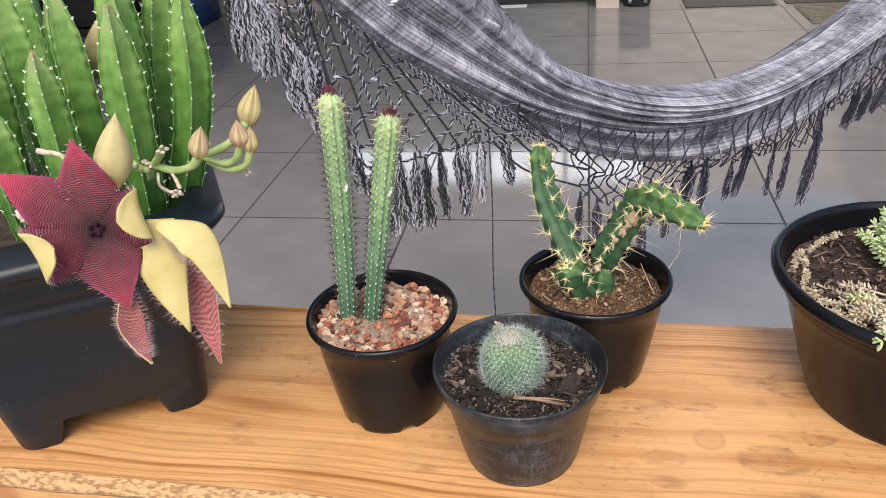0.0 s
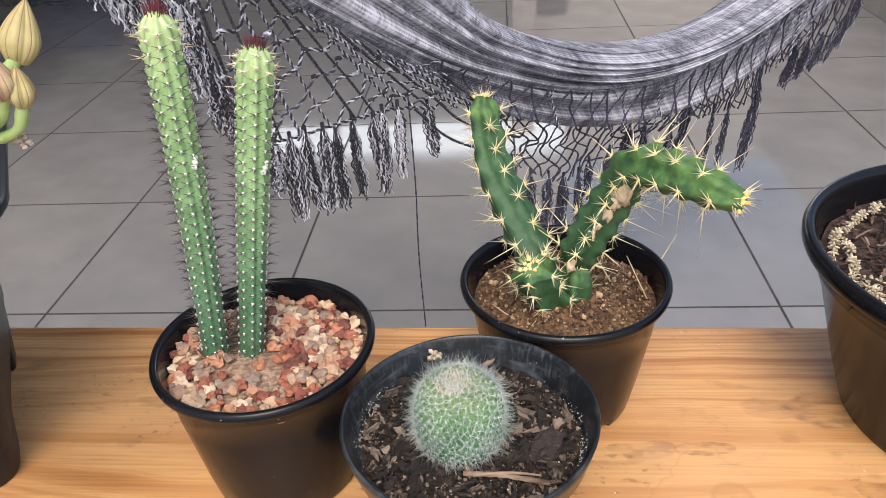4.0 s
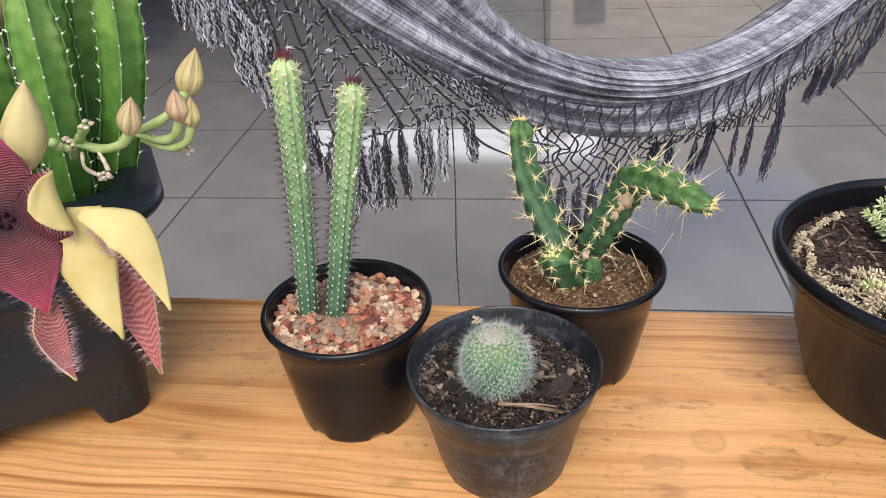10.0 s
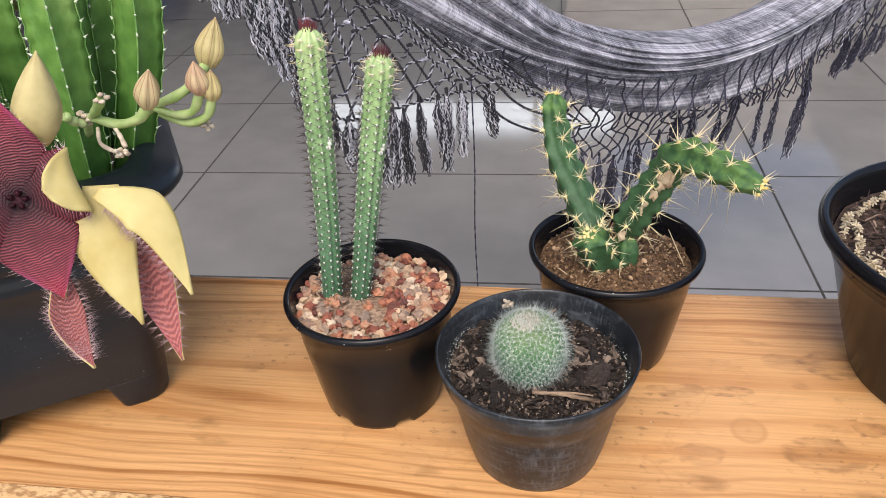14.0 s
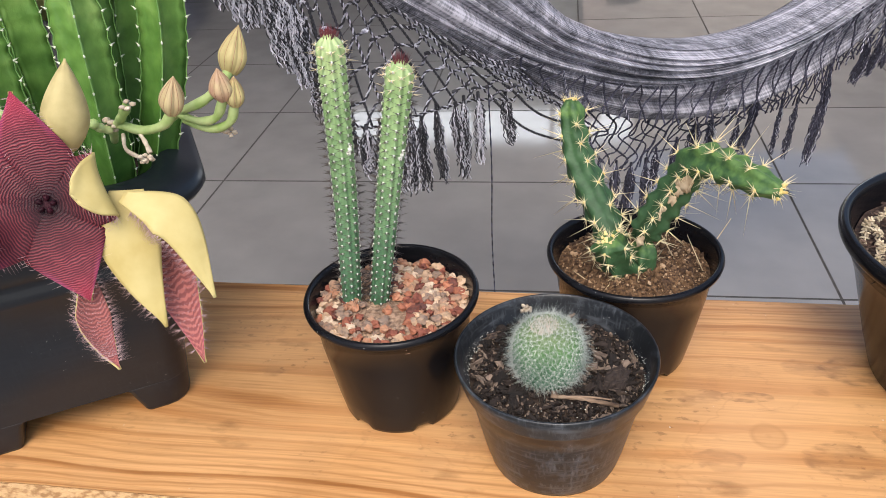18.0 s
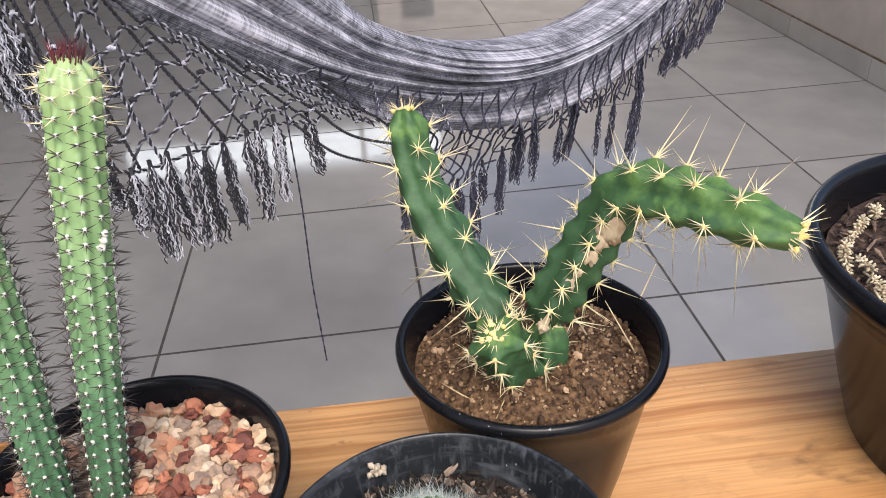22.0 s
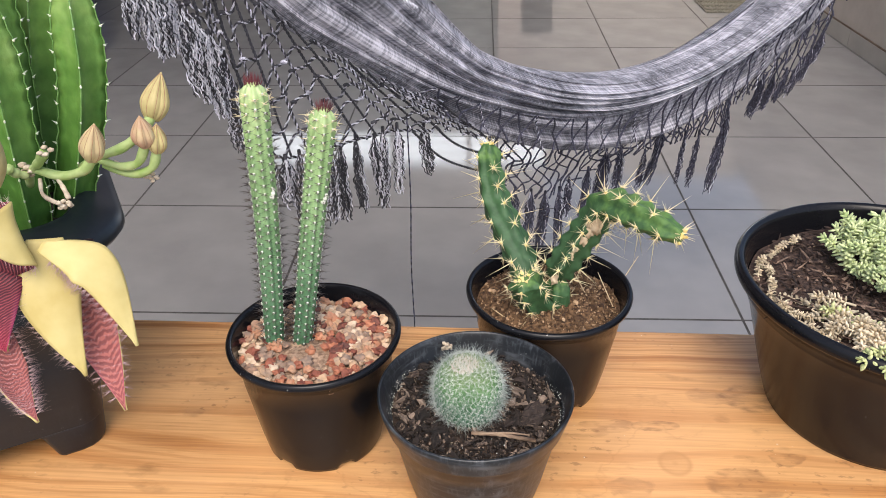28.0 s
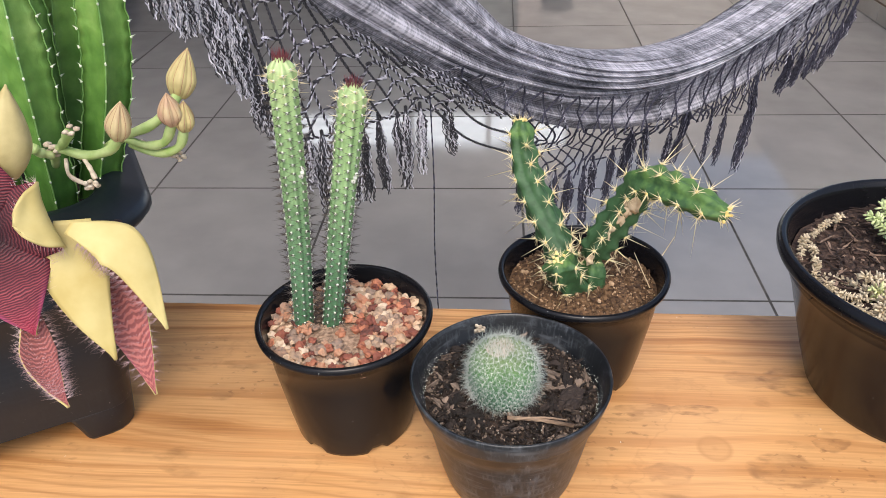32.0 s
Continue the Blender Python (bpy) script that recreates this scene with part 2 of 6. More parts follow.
    dist.inputs[1].default_value = (0.2105, -0.0297, 0)
    mk = n.new("ShaderNodeMapping")
    link(co, mk.inputs["Vector"])
    mk.inputs["Scale"].default_value = (1.0, 1.0, 0.0)
    link(mk.outputs["Vector"], dist.inputs[0])
    kn = ramp_node(n, [(0.0, (0.95, 0.95, 0.95)), (0.22, (0.45, 0.45, 0.45)), (0.60, (0.5, 0.5, 0.5)), (0.80, (1.0, 1.0, 1.0)), (1.0, (0.0, 0.0, 0.0))])
    link(math_node(n, link, 'MULTIPLY', dist.outputs["Value"], 84.0), kn.inputs["Fac"])
    col = mix_node(n, link, math_node(n, link, 'MULTIPLY', kn.outputs["Color"], 0.55), col, (0.46, 0.23, 0.085))
    link(col, b.inputs["Base Color"])
    rr = n.new("ShaderNodeMapRange")
    rr.inputs["To Min"].default_value, rr.inputs["To Max"].default_value = 0.28, 0.5
    link(patch, rr.inputs["Value"])
    link(rr.outputs["Result"], b.inputs["Roughness"])
    bump_node(n, link, math_node(n, link, 'SUBTRACT', fibre, math_node(n, link, 'MULTIPLY', cr, 2.0)), b, 0.12, 0.0006)
    return m


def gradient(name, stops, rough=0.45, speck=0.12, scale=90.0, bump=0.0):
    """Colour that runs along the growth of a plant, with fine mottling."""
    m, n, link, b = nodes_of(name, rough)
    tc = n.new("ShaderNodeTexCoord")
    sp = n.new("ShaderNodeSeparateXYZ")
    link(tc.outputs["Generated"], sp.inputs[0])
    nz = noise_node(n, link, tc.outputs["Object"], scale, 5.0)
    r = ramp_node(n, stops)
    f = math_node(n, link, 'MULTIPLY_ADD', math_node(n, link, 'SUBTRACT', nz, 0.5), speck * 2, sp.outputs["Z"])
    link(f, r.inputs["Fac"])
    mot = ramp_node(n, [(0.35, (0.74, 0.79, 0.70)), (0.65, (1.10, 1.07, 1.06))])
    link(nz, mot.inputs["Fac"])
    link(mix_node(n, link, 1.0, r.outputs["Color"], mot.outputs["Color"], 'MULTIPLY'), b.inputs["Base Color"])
    b.inputs["Subsurface Weight"].default_value = 0.08
    b.inputs["Subsurface Radius"].default_value = (0.003, 0.004, 0.001)
    if bump:
        bump_node(n, link, nz, b, bump)
    return m


def petal_inside(name="maroon_petal", blush=0.0):
    """Maroon with thin wavy cross lines round the flower's middle; blush pales it to dusty rose."""
    m, n, link, b = nodes_of(name, 0.5)
    tc = n.new("ShaderNodeTexCoord")
    co = tc.outputs["UV"]
    sp = n.new("ShaderNodeSeparateXYZ")
    link(co, sp.inputs[0])
    nz = noise_node(n, link, co, 1.0, 2.0, (5.0, 4.0, 1))
    nz1 = noise_node(n, link, co, 1.0, 2.0, (18.0, 11.0, 1))
    nz2 = noise_node(n, link, co, 7.0, 2.0)
    bow = math_node(n, link, 'SUBTRACT', sp.outputs["Y"], 0.5)
    bow = math_node(n, link, 'MULTIPLY', math_node(n, link, 'MULTIPLY', bow, bow), 40.0)
    ph = math_node(n, link, 'MULTIPLY_ADD', nz, 17.0, bow)
    ph = math_node(n, link, 'ADD', ph, math_node(n, link, 'MULTIPLY', sp.outputs["X"], 290.0))
    ph = math_node(n, link, 'MULTIPLY_ADD', nz1, 2.8, ph)
    sn = math_node(n, link, 'SINE', ph)
    lines = ramp_node(n, [(0.40, (0.0, 0.0, 0.0)), (0.80, (1.0, 1.0, 1.0))])
    link(math_node(n, link, 'MULTIPLY_ADD', sn, 0.5, 0.5), lines.inputs["Fac"])
    base = ramp_node(n, [(0.0, (0.008, 0.001, 0.003)), (0.12, (0.024, 0.002, 0.007)), (0.36, (0.050, 0.003, 0.012)), (0.6, (0.080, 0.005, 0.018)), (0.82, (0.24, 0.012, 0.040)), (1.0, (0.38, 0.026, 0.072))])
    link(sp.outputs["X"], base.inputs["Fac"])
    rim = math_node(n, link, 'ABSOLUTE', math_node(n, link, 'SUBTRACT', sp.outputs["Y"], 0.5))
    rr = ramp_node(n, [(0.36, (0.0, 0.0, 0.0)), (0.5, (1.0, 1.0, 1.0))])
    link(rim, rr.inputs["Fac"])
    outer = ramp_node(n, [(0.42, (0.0, 0.0, 0.0)), (0.62, (1.0, 1.0, 1.0))])
    link(sp.outputs["X"], outer.inputs["Fac"])
    rf = math_node(n, link, 'MULTIPLY', rr.outputs["Color"], outer.outputs["Color"])
    col = mix_node(n, link, math_node(n, link, 'MULTIPLY', rf, 0.55), base.outputs["Color"], (0.40, 0.055, 0.19))
    fade = ramp_node(n, [(0.06, (0.0, 0.0, 0.0)), (0.22, (0.85, 0.85, 0.85)), (1.0, (0.8, 0.8, 0.8))])
    link(sp.outputs["X"], fade.inputs["Fac"])
    lf = math_node(n, link, 'MULTIPLY', lines.outputs["Color"], fade.outputs["Color"])
    lf = math_node(n, link, 'MULTIPLY', lf, math_node(n, link, 'MULTIPLY_ADD', nz2, 0.9, 0.12))
    tint = ramp_node(n, [(0.15, (0.22, 0.050, 0.055)), (0.5, (0.42, 0.082, 0.095)), (1.0, (0.58, 0.095, 0.135))])
    link(sp.outputs["X"], tint.inputs["Fac"])
    col = mix_node(n, link, lf, col, tint.outputs["Color"])
    if blush:
        col = mix_node(n, link, math_node(n, link, 'MULTIPLY_ADD', lines.outputs["Color"], blush * 0.55, blush * 0.55), col, (0.46, 0.165, 0.140))
    link(col, b.inputs["Base Color"])
    bump_node(n, link, math_node(n, link, 'MULTIPLY', sn, 0.5), b, 0.5, 0.0006)
    b.inputs["Sheen Weight"].default_value = 0.08
    b.inputs["Specular IOR Level"].default_value = 0.3
    return m


def cloth():
    """Woven cotton: light and dark threads along the length, faded patches."""
    m, n, link, b = nodes_of("hammock_cloth", 0.92)
    tc = n.new("ShaderNodeTexCoord")
    co = tc.outputs["UV"]
    thread = noise_node(n, link, co, 1.0, 2.0, (3.0, 120, 1))
    fine = noise_node(n, link, co, 1.0, 2.0, (22, 420, 1))
    weft = noise_node(n, link, co, 1.0, 2.0, (330, 26, 1))
    patch = noise_node(n, link, co, 1.0, 3.0, (7.0, 9.0, 1))
    stripe = noise_node(n, link, co, 1.0, 1.0, (0.4, 34.0, 1))

    def term(x, k, acc):
        return math_node(n, link, 'MULTIPLY_ADD', math_node(n, link, 'SUBTRACT', x, 0.5), k, acc)
    band = noise_node(n, link, co, 1.0, 2.0, (46, 3.0, 1))
    uvx = n.new("ShaderNodeSeparateXYZ")
    link(co, uvx.inputs[0])
    row = math_node(n, link, 'SINE', math_node(n, link, 'MULTIPLY_ADD', patch, 6.0, math_node(n, link, 'MULTIPLY', uvx.outputs["Y"], 640.0)))
    a = math_node(n, link, 'MULTIPLY_ADD', row, 0.12, 0.63)
    a = term(thread, 0.35, a)
    a = term(fine, 0.8, a)
    a = term(weft, 1.1, a)
    a = term(patch, 0.9, a)
    a = term(band, 1.0, a)
    a = term(stripe, 0.5, a)
    r = ramp_node(n, [(0.0, (0.022, 0.023, 0.030)), (0.28, (0.070, 0.072, 0.088)), (0.50, (0.150, 0.152, 0.180)), (0.75, (0.30, 0.30, 0.345)), (1.0, (0.52, 0.51, 0.58))])
    link(a, r.inputs["Fac"])
    link(r.outputs["Color"], b.inputs["Base Color"])
    bump_node(n, link, math_node(n, link, 'ADD', math_node(n, link, 'ADD', thread, fine), weft), b, 0.6, 0.0015)
    return m


def speckled(name, dark, light, scale, lo=0.45, hi=0.58):
    """Two-ply cord: black and pale threads in turn."""
    m, n, link, b = nodes_of(name, 0.92)
    tc = n.new("ShaderNodeTexCoord")
    w = n.new("ShaderNodeTexWave")
    w.wave_type, w.bands_direction = 'BANDS', 'DIAGONAL'
    w.inputs["Scale"].default_value, w.inputs["Distortion"].default_value = scale, 6.0
    w.inputs["Detail"].default_value, w.inputs["Detail Scale"].default_value = 2.0, 2.0
    link(tc.outputs["Object"], w.inputs["Vector"])
    r = ramp_node(n, [(lo, dark), (hi, light)])
    link(w.outputs["Fac"], r.inputs["Fac"])
    geo = n.new("ShaderNodeNewGeometry")
    k = ramp_node(n, [(0.25, (0.25, 0.25, 0.28)), (0.65, (1.2, 1.2, 1.18))])
    link(geo.outputs["Random Per Island"], k.inputs["Fac"])
    link(mix_node(n, link, 1.0, r.outputs["Color"], k.outputs["Color"], 'MULTIPLY'), b.inputs["Base Color"])
    return m


def stones():
    m, n, link, b = nodes_of("gravel", 0.8)
    info = n.new("ShaderNodeObjectInfo")
    tc = n.new("ShaderNodeTexCoord")
    r = ramp_node(n, [(0.0, (0.090, 0.034, 0.026)), (0.15, (0.23, 0.070, 0.044)), (0.33, (0.43, 0.170, 0.092)), (0.50, (0.43, 0.245, 0.150)), (0.64, (0.22, 0.160, 0.125)), (0.82, (0.52, 0.345, 0.215)), (1.0, (0.64, 0.51, 0.38))])
    nz = noise_node(n, link, tc.outputs["Object"], 420.0, 6.0)
    link(math_node(n, link, 'MULTIPLY_ADD', math_node(n, link, 'SUBTRACT', nz, 0.5), 0.35, info.outputs["Random"]), r.inputs["Fac"])
    link(r.outputs["Color"], b.inputs["Base Color"])
    bump_node(n, link, nz, b, 0.6, 0.0006)
    return m


def bark(name, dark, mid, light):
    m, n, link, b = nodes_of(name, 0.9)
    info = n.new("ShaderNodeObjectInfo")
    geo = n.new("ShaderNodeNewGeometry")
    tc = n.new("ShaderNodeTexCoord")
    r = ramp_node(n, [(0.0, dark), (0.68, mid), (1.0, light)])
    nz = noise_node(n, link, tc.outputs["Object"], 500.0, 6.0, (0.4, 2.0, 1.0))
    f = math_node(n, link, 'FRACT', math_node(n, link, 'ADD', info.outputs["Random"], geo.outputs["Random Per Island"]))
    link(math_node(n, link, 'MULTIPLY_ADD', math_node(n, link, 'SUBTRACT', nz, 0.5), 0.6, f), r.inputs["Fac"])
    link(r.outputs["Color"], b.inputs["Base Color"])
    bump_node(n, link, nz, b, 0.8, 0.0008)
    return m


def scuffed(name, dark, pale, amount, scale=45.0, gloss=(0.20, 0.46)):
    """Black plastic with pale dust, scratches and specks."""
    m, n, link, b = nodes_of(name, 0.4)
    tc = n.new("ShaderNodeTexCoord")
    co = tc.outputs["Object"]
    dust = noise_node(n, link, co, scale, 8.0)
    big = noise_node(n, link, co, 22.0, 4.0)
    scr = noise_node(n, link, co, 60.0, 7.0, (1.0, 1.0, 7.0))
    scr2 = noise_node(n, link, co, 90.0, 7.0, (6.0, 6.0, 0.8))
    f = math_node(n, link, 'MULTIPLY', math_node(n, link, 'MAXIMUM', scr, scr2), math_node(n, link, 'ADD', big, math_node(n, link, 'MULTIPLY', dust, 0.7)))
    r = ramp_node(n, [(0.42, (0, 0, 0)), (0.72, (1, 1, 1))])
    link(f, r.inputs["Fac"])
    spk = ramp_node(n, [(0.72, (0, 0, 0)), (0.74, (1, 1, 1))])
    link(noise_node(n, link, co, 520.0, 3.0), spk.inputs["Fac"])
    lime = ramp_node(n, [(0.50, (0, 0, 0)), (0.62, (1, 1, 1))])
    link(big, lime.inputs["Fac"])
    col = mix_node(n, link, math_node(n, link, 'MULTIPLY', r.outputs["Color"], amount), dark, pale)
    col = mix_node(n, link, math_node(n, link, 'MULTIPLY', math_node(n, link, 'MULTIPLY', spk.outputs["Color"], lime.outputs["Color"]), min(0.9, amount + 0.32)), col, (0.42, 0.42, 0.40))
    link(col, b.inputs["Base Color"])
    rr = n.new("ShaderNodeMapRange")
    rr.inputs["To Min"].default_value, rr.inputs["To Max"].default_value = gloss
    link(big, rr.inputs["Value"])
    link(rr.outputs["Result"], b.inputs["Roughness"])
    bump_node(n, link, dust, b, 0.10, 0.001)
    return m


M_WOOD = pine()
M_SAWN = material("torn_wood_edge", (0.30, 0.16, 0.065), 0.9, (0.53, 0.335, 0.160), 380, 9, bump=1.0, bump_scale=420, stretch=(0.45, 1, 1), low=0.40, high=0.56)
M_PLASTIC = scuffed("black_plastic", (0.006, 0.006, 0.0075), (0.03, 0.03, 0.032), 0.10, gloss=(0.13, 0.26))
M_OLDPLASTIC = scuffed("worn_black_plastic", (0.008, 0.0095, 0.012), (0.17, 0.185, 0.205), 0.40, 150.0)
M_PLANTERPLASTIC = scuffed("planter_plastic", (0.0095, 0.012, 0.0165), (0.045, 0.05, 0.06), 0.14, 60.0, gloss=(0.26, 0.44))
M_PLANTERPLASTIC.node_tree.nodes["Principled BSDF"].inputs["Specular IOR Level"].default_value = 0.34
M_PLASTIC.node_tree.nodes["Principled BSDF"].inputs["Specular IOR Level"].default_value = 0.22
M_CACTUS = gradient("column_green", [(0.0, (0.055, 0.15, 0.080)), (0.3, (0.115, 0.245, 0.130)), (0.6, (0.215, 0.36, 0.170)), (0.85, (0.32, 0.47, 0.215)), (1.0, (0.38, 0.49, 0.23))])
M_YCACTUS = gradient("dark_cactus_green", [(0.0, (0.024, 0.066, 0.024)), (0.5, (0.031, 0.086, 0.033)), (0.85, (0.040, 0.104, 0.037)), (1.0, (0.09, 0.18, 0.045))], 0.62, 0.3, 170, bump=0.7)
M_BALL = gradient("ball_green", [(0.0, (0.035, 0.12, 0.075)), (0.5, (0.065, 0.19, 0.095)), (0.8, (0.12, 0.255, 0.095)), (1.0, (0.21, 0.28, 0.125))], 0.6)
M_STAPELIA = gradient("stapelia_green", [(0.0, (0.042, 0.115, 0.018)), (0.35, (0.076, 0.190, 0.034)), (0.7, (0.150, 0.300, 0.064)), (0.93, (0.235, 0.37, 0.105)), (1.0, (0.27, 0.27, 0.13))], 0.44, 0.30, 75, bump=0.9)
M_RIB = material("pale_rib", (0.105, 0.235, 0.055), 0.5, (0.19, 0.35, 0.11), 140)
M_TOOTH = material("whitish_tooth", (0.55, 0.62, 0.45), 0.7, (0.75, 0.78, 0.65), 90)
M_PETAL = petal_inside()
M_ROSEPETAL = petal_inside("dusty_rose_petal", 0.72)
M_PETALBACK = material("yellow_petal_back", (0.45, 0.355, 0.120), 0.6, (0.54, 0.45, 0.185), 55, 5, bump=0.1)
M_HAIR = material("pinkish_hair", (0.50, 0.30, 0.32), 0.7, (0.74, 0.58, 0.56), 40)
M_BUD = material("ochre_bud", (0.36, 0.295, 0.12), 0.65, (0.50, 0.42, 0.195), 70, 5, bump=0.25)
M_PINKBUD = material("pinkish_bud", (0.42, 0.26, 0.17), 0.6, (0.50, 0.42, 0.22), 60, 5, bump=0.2)
M_VEIN = material("reddish_vein", (0.27, 0.15, 0.085), 0.7, (0.38, 0.24, 0.13), 90)
M_STALK = material("pale_green_stalk", (0.24, 0.35, 0.10), 0.55, (0.40, 0.48, 0.21), 110, bump=0.2)
M_DRY = material("withered_tissue", (0.42, 0.33, 0.24), 0.85, (0.68, 0.59, 0.46), 190, 5, bump=0.4)
M_WOOL = material("white_wool", (0.55, 0.56, 0.50), 0.9, (0.85, 0.85, 0.78), 200)
M_GREYWOOL = material("greyish_wool", (0.48, 0.52, 0.45), 0.9, (0.70, 0.73, 0.64), 300)
M_DARKSPINE = material("dark_spine", (0.030, 0.024, 0.022), 0.6, (0.095, 0.075, 0.066), 60)
M_PALESPINE = material("pale_spine", (0.68, 0.57, 0.33), 0.5, (0.80, 0.70, 0.45), 60)
M_YELLOWSPINE = material("yellow_spine_tuft", (0.66, 0.48, 0.14), 0.6, (0.82, 0.68, 0.30), 90)
M_REDSPINE = material("dark_red_spine", (0.05, 0.004, 0.007), 0.5, (0.15, 0.012, 0.018), 60)
M_WHITESPINE = material("white_spine", (0.34, 0.40, 0.35), 0.6, (0.64, 0.68, 0.62), 60)
M_STONE = stones()
M_BARK = bark("bark_chip", (0.006, 0.004, 0.003), (0.032, 0.021, 0.016), (0.27, 0.20, 0.15))
M_GRAIN = bark("soil_grain", (0.045, 0.022, 0.011), (0.17, 0.095, 0.045), (0.48, 0.33, 0.20))
M_SEDUM = material("stonecrop_leaf", (0.39, 0.48, 0.22), 0.5, (0.62, 0.67, 0.38), 60, random=0.24)
M_DRYSEDUM = material("dried_stonecrop", (0.40, 0.32, 0.21), 0.8, (0.72, 0.63, 0.47), 60, random=0.35)
M_STRAW = material("straw", (0.50, 0.38, 0.22), 0.8, (0.68, 0.55, 0.36), 60)
M_STICK = material("dry_stick", (0.075, 0.045, 0.028), 0.9, (0.34, 0.235, 0.155), 260, 6, stretch=(0.2, 1, 1), bump=0.5)
M_CORK = material("corky_scar", (0.44, 0.32, 0.20), 0.85, (0.60, 0.48, 0.33), 160, 6, bump=0.6)
M_FABRIC = cloth()
M_CORD = speckled("net_cord", (0.014, 0.014, 0.020), (0.34, 0.34, 0.39), 42.0, 0.55, 0.75)
# Darker, bluer copy of net_cord.
M_BLUISHCORD = speckled("dark_bluish_cord", (0.016, 0.016, 0.030), (0.12, 0.12, 0.19), 45.0)
M_BLACKYARN = material("black_yarn", (0.012, 0.012, 0.016), 0.95, (0.040, 0.040, 0.050), 220, random=0.5)
M_PALEYARN = material("pale_yarn", (0.16, 0.16, 0.20), 0.95, (0.50, 0.50, 0.57), 260, random=0.4)
M_WHITEYARN = material("white_yarn", (0.30, 0.30, 0.35), 0.95, (0.62, 0.62, 0.68), 260, random=0.3)
# Darker, bluer strands for the far fringe and the cords over the lower fold.
M_BLUISHYARN = material("dark_bluish_strand", (0.022, 0.022, 0.038), 0.95, (0.070, 0.070, 0.105), 160, random=0.4)
M_TIP = material("brownish_tip", (0.22, 0.19, 0.08), 0.7, (0.34, 0.24, 0.14), 120)
M_REDBARK = bark("red_brown_litter", (0.014, 0.008, 0.006), (0.062, 0.036, 0.027), (0.27, 0.185, 0.135))


# ---- builders ----
def part(name, bm, mat, parent=None, label="", smooth=True, kind=""):
    me = bpy.data.meshes.new(name)
    bm.to_mesh(me)
    bm.free()
    for mm in (mat if isinstance(mat, (list, tuple)) else [mat]):
        me.materials.append(mm)
    if smooth:
        me.shade_smooth()
    ob = new(name, me)
    if parent is not None:
        ob.parent = parent
    if label or kind:
        tagged(ob, label, kind=kind)
    return ob


def thing(name, at, label, category, group="", kind=""):
    e = new(name)
    e.empty_display_size = 0.02
    e.location = at
    return tagged(e, label, category, group, kind)


def box(bm, x0, y0, z0, x1, y1, z1, bevel=0.0):
    r = bmesh.ops.create_cube(bm, size=1, matrix=Matrix.Translation(((x0 + x1) / 2, (y0 + y1) / 2, (z0 + z1) / 2)) @ Matrix.Diagonal((x1 - x0, y1 - y0, z1 - z0, 1)))
    if bevel:
        es = list({e for v in r["verts"] for e in v.link_edges})
        bmesh.ops.bevel(bm, geom=es, offset=bevel, segments=2, affect='EDGES')
    return bm


def rings(bm, loops, close_start=False, close_end=False, wrap=True):
    """Skins a list of equal loops of points."""
    vs = [[bm.verts.new(p) for p in lp] for lp in loops]
    n = len(vs[0])
    for a, b in zip(vs, vs[1:]):
        for k in range(n if wrap else n - 1):
            bm.faces.new((a[k], a[(k + 1) % n], b[(k + 1) % n], b[k]))
    if close_start:
        bm.faces.new(vs[0][::-1])
    if close_end:
        bm.faces.new(vs[-1])
    return vs


def lathe(profile, n=64, at=(0, 0, 0)):
    bm = bmesh.new()
    rings(bm, [[(at[0] + r * math.cos(2 * math.pi * k / n), at[1] + r * math.sin(2 * math.pi * k / n), at[2] + z) for k in range(n)] for r, z in profile])
    return bm


def frames(pts):
    """Points with a side and an up vector that do not twist."""
    pts = [Vector(p) for p in pts]
    out, side = [], None
    for i, p in enumerate(pts):
        d = (pts[min(i + 1, len(pts) - 1)] - pts[max(i - 1, 0)]).normalized()
        if side is None:
            side = d.cross(Vector((0, 1, 0.01)) if abs(d.y) < 0.9 else Vector((1, 0, 0))).normalized()
        side = (side - d * side.dot(d)).normalized()
        out.append((p, d, side, d.cross(side)))
    return out


def bezier(pts, n):
    """A smooth line (Catmull-Rom) through a few points."""
    P = [Vector(p) for p in pts]
    P = [P[0] * 2 - P[1]] + P + [P[-1] * 2 - P[-2]]
    out, m = [], len(P) - 3
    for i in range(n + 1):
        s = min(i * m / n, m - 1e-6)
        k, f = int(s), s - int(s)
        a, b, c, d = P[k:k + 4]
        out.append(0.5 * ((2 * b) + (c - a) * f + (2 * a - 5 * b + 4 * c - d) * f * f + (3 * b - a - 3 * c + d) * f ** 3))
    return out


def tube(bm, pts, radius, n=8, shape=None, close=True):
    """A tube along pts; radius(s) for s in 0..1; shape(angle, s) scales it."""
    fs = frames(pts)
    m = len(fs) - 1
    rad = radius if callable(radius) else (lambda s: radius)
    loops = []
    for i, (p, d, a, b) in enumerate(fs):
        s = i / m
        r = rad(s)
        loops.append([p + (a * math.cos(t) + b * math.sin(t)) * r * (shape(t, s) if shape else 1) for t in (2 * math.pi * k / n for k in range(n))])
    return rings(bm, loops, close, close)


def spine(bm, p, d, length, r, sides=3):
    d = Vector(d).normalized()
    a = d.orthogonal().normalized()
    b = d.cross(a)
    base = [bm.verts.new(Vector(p) + (a * math.cos(2 * math.pi * k / sides) + b * math.sin(2 * math.pi * k / sides)) * r) for k in range(sides)]
    tip = bm.verts.new(Vector(p) + d * length)
    for k in range(sides):
        bm.faces.new((base[k], base[(k + 1) % sides], tip))


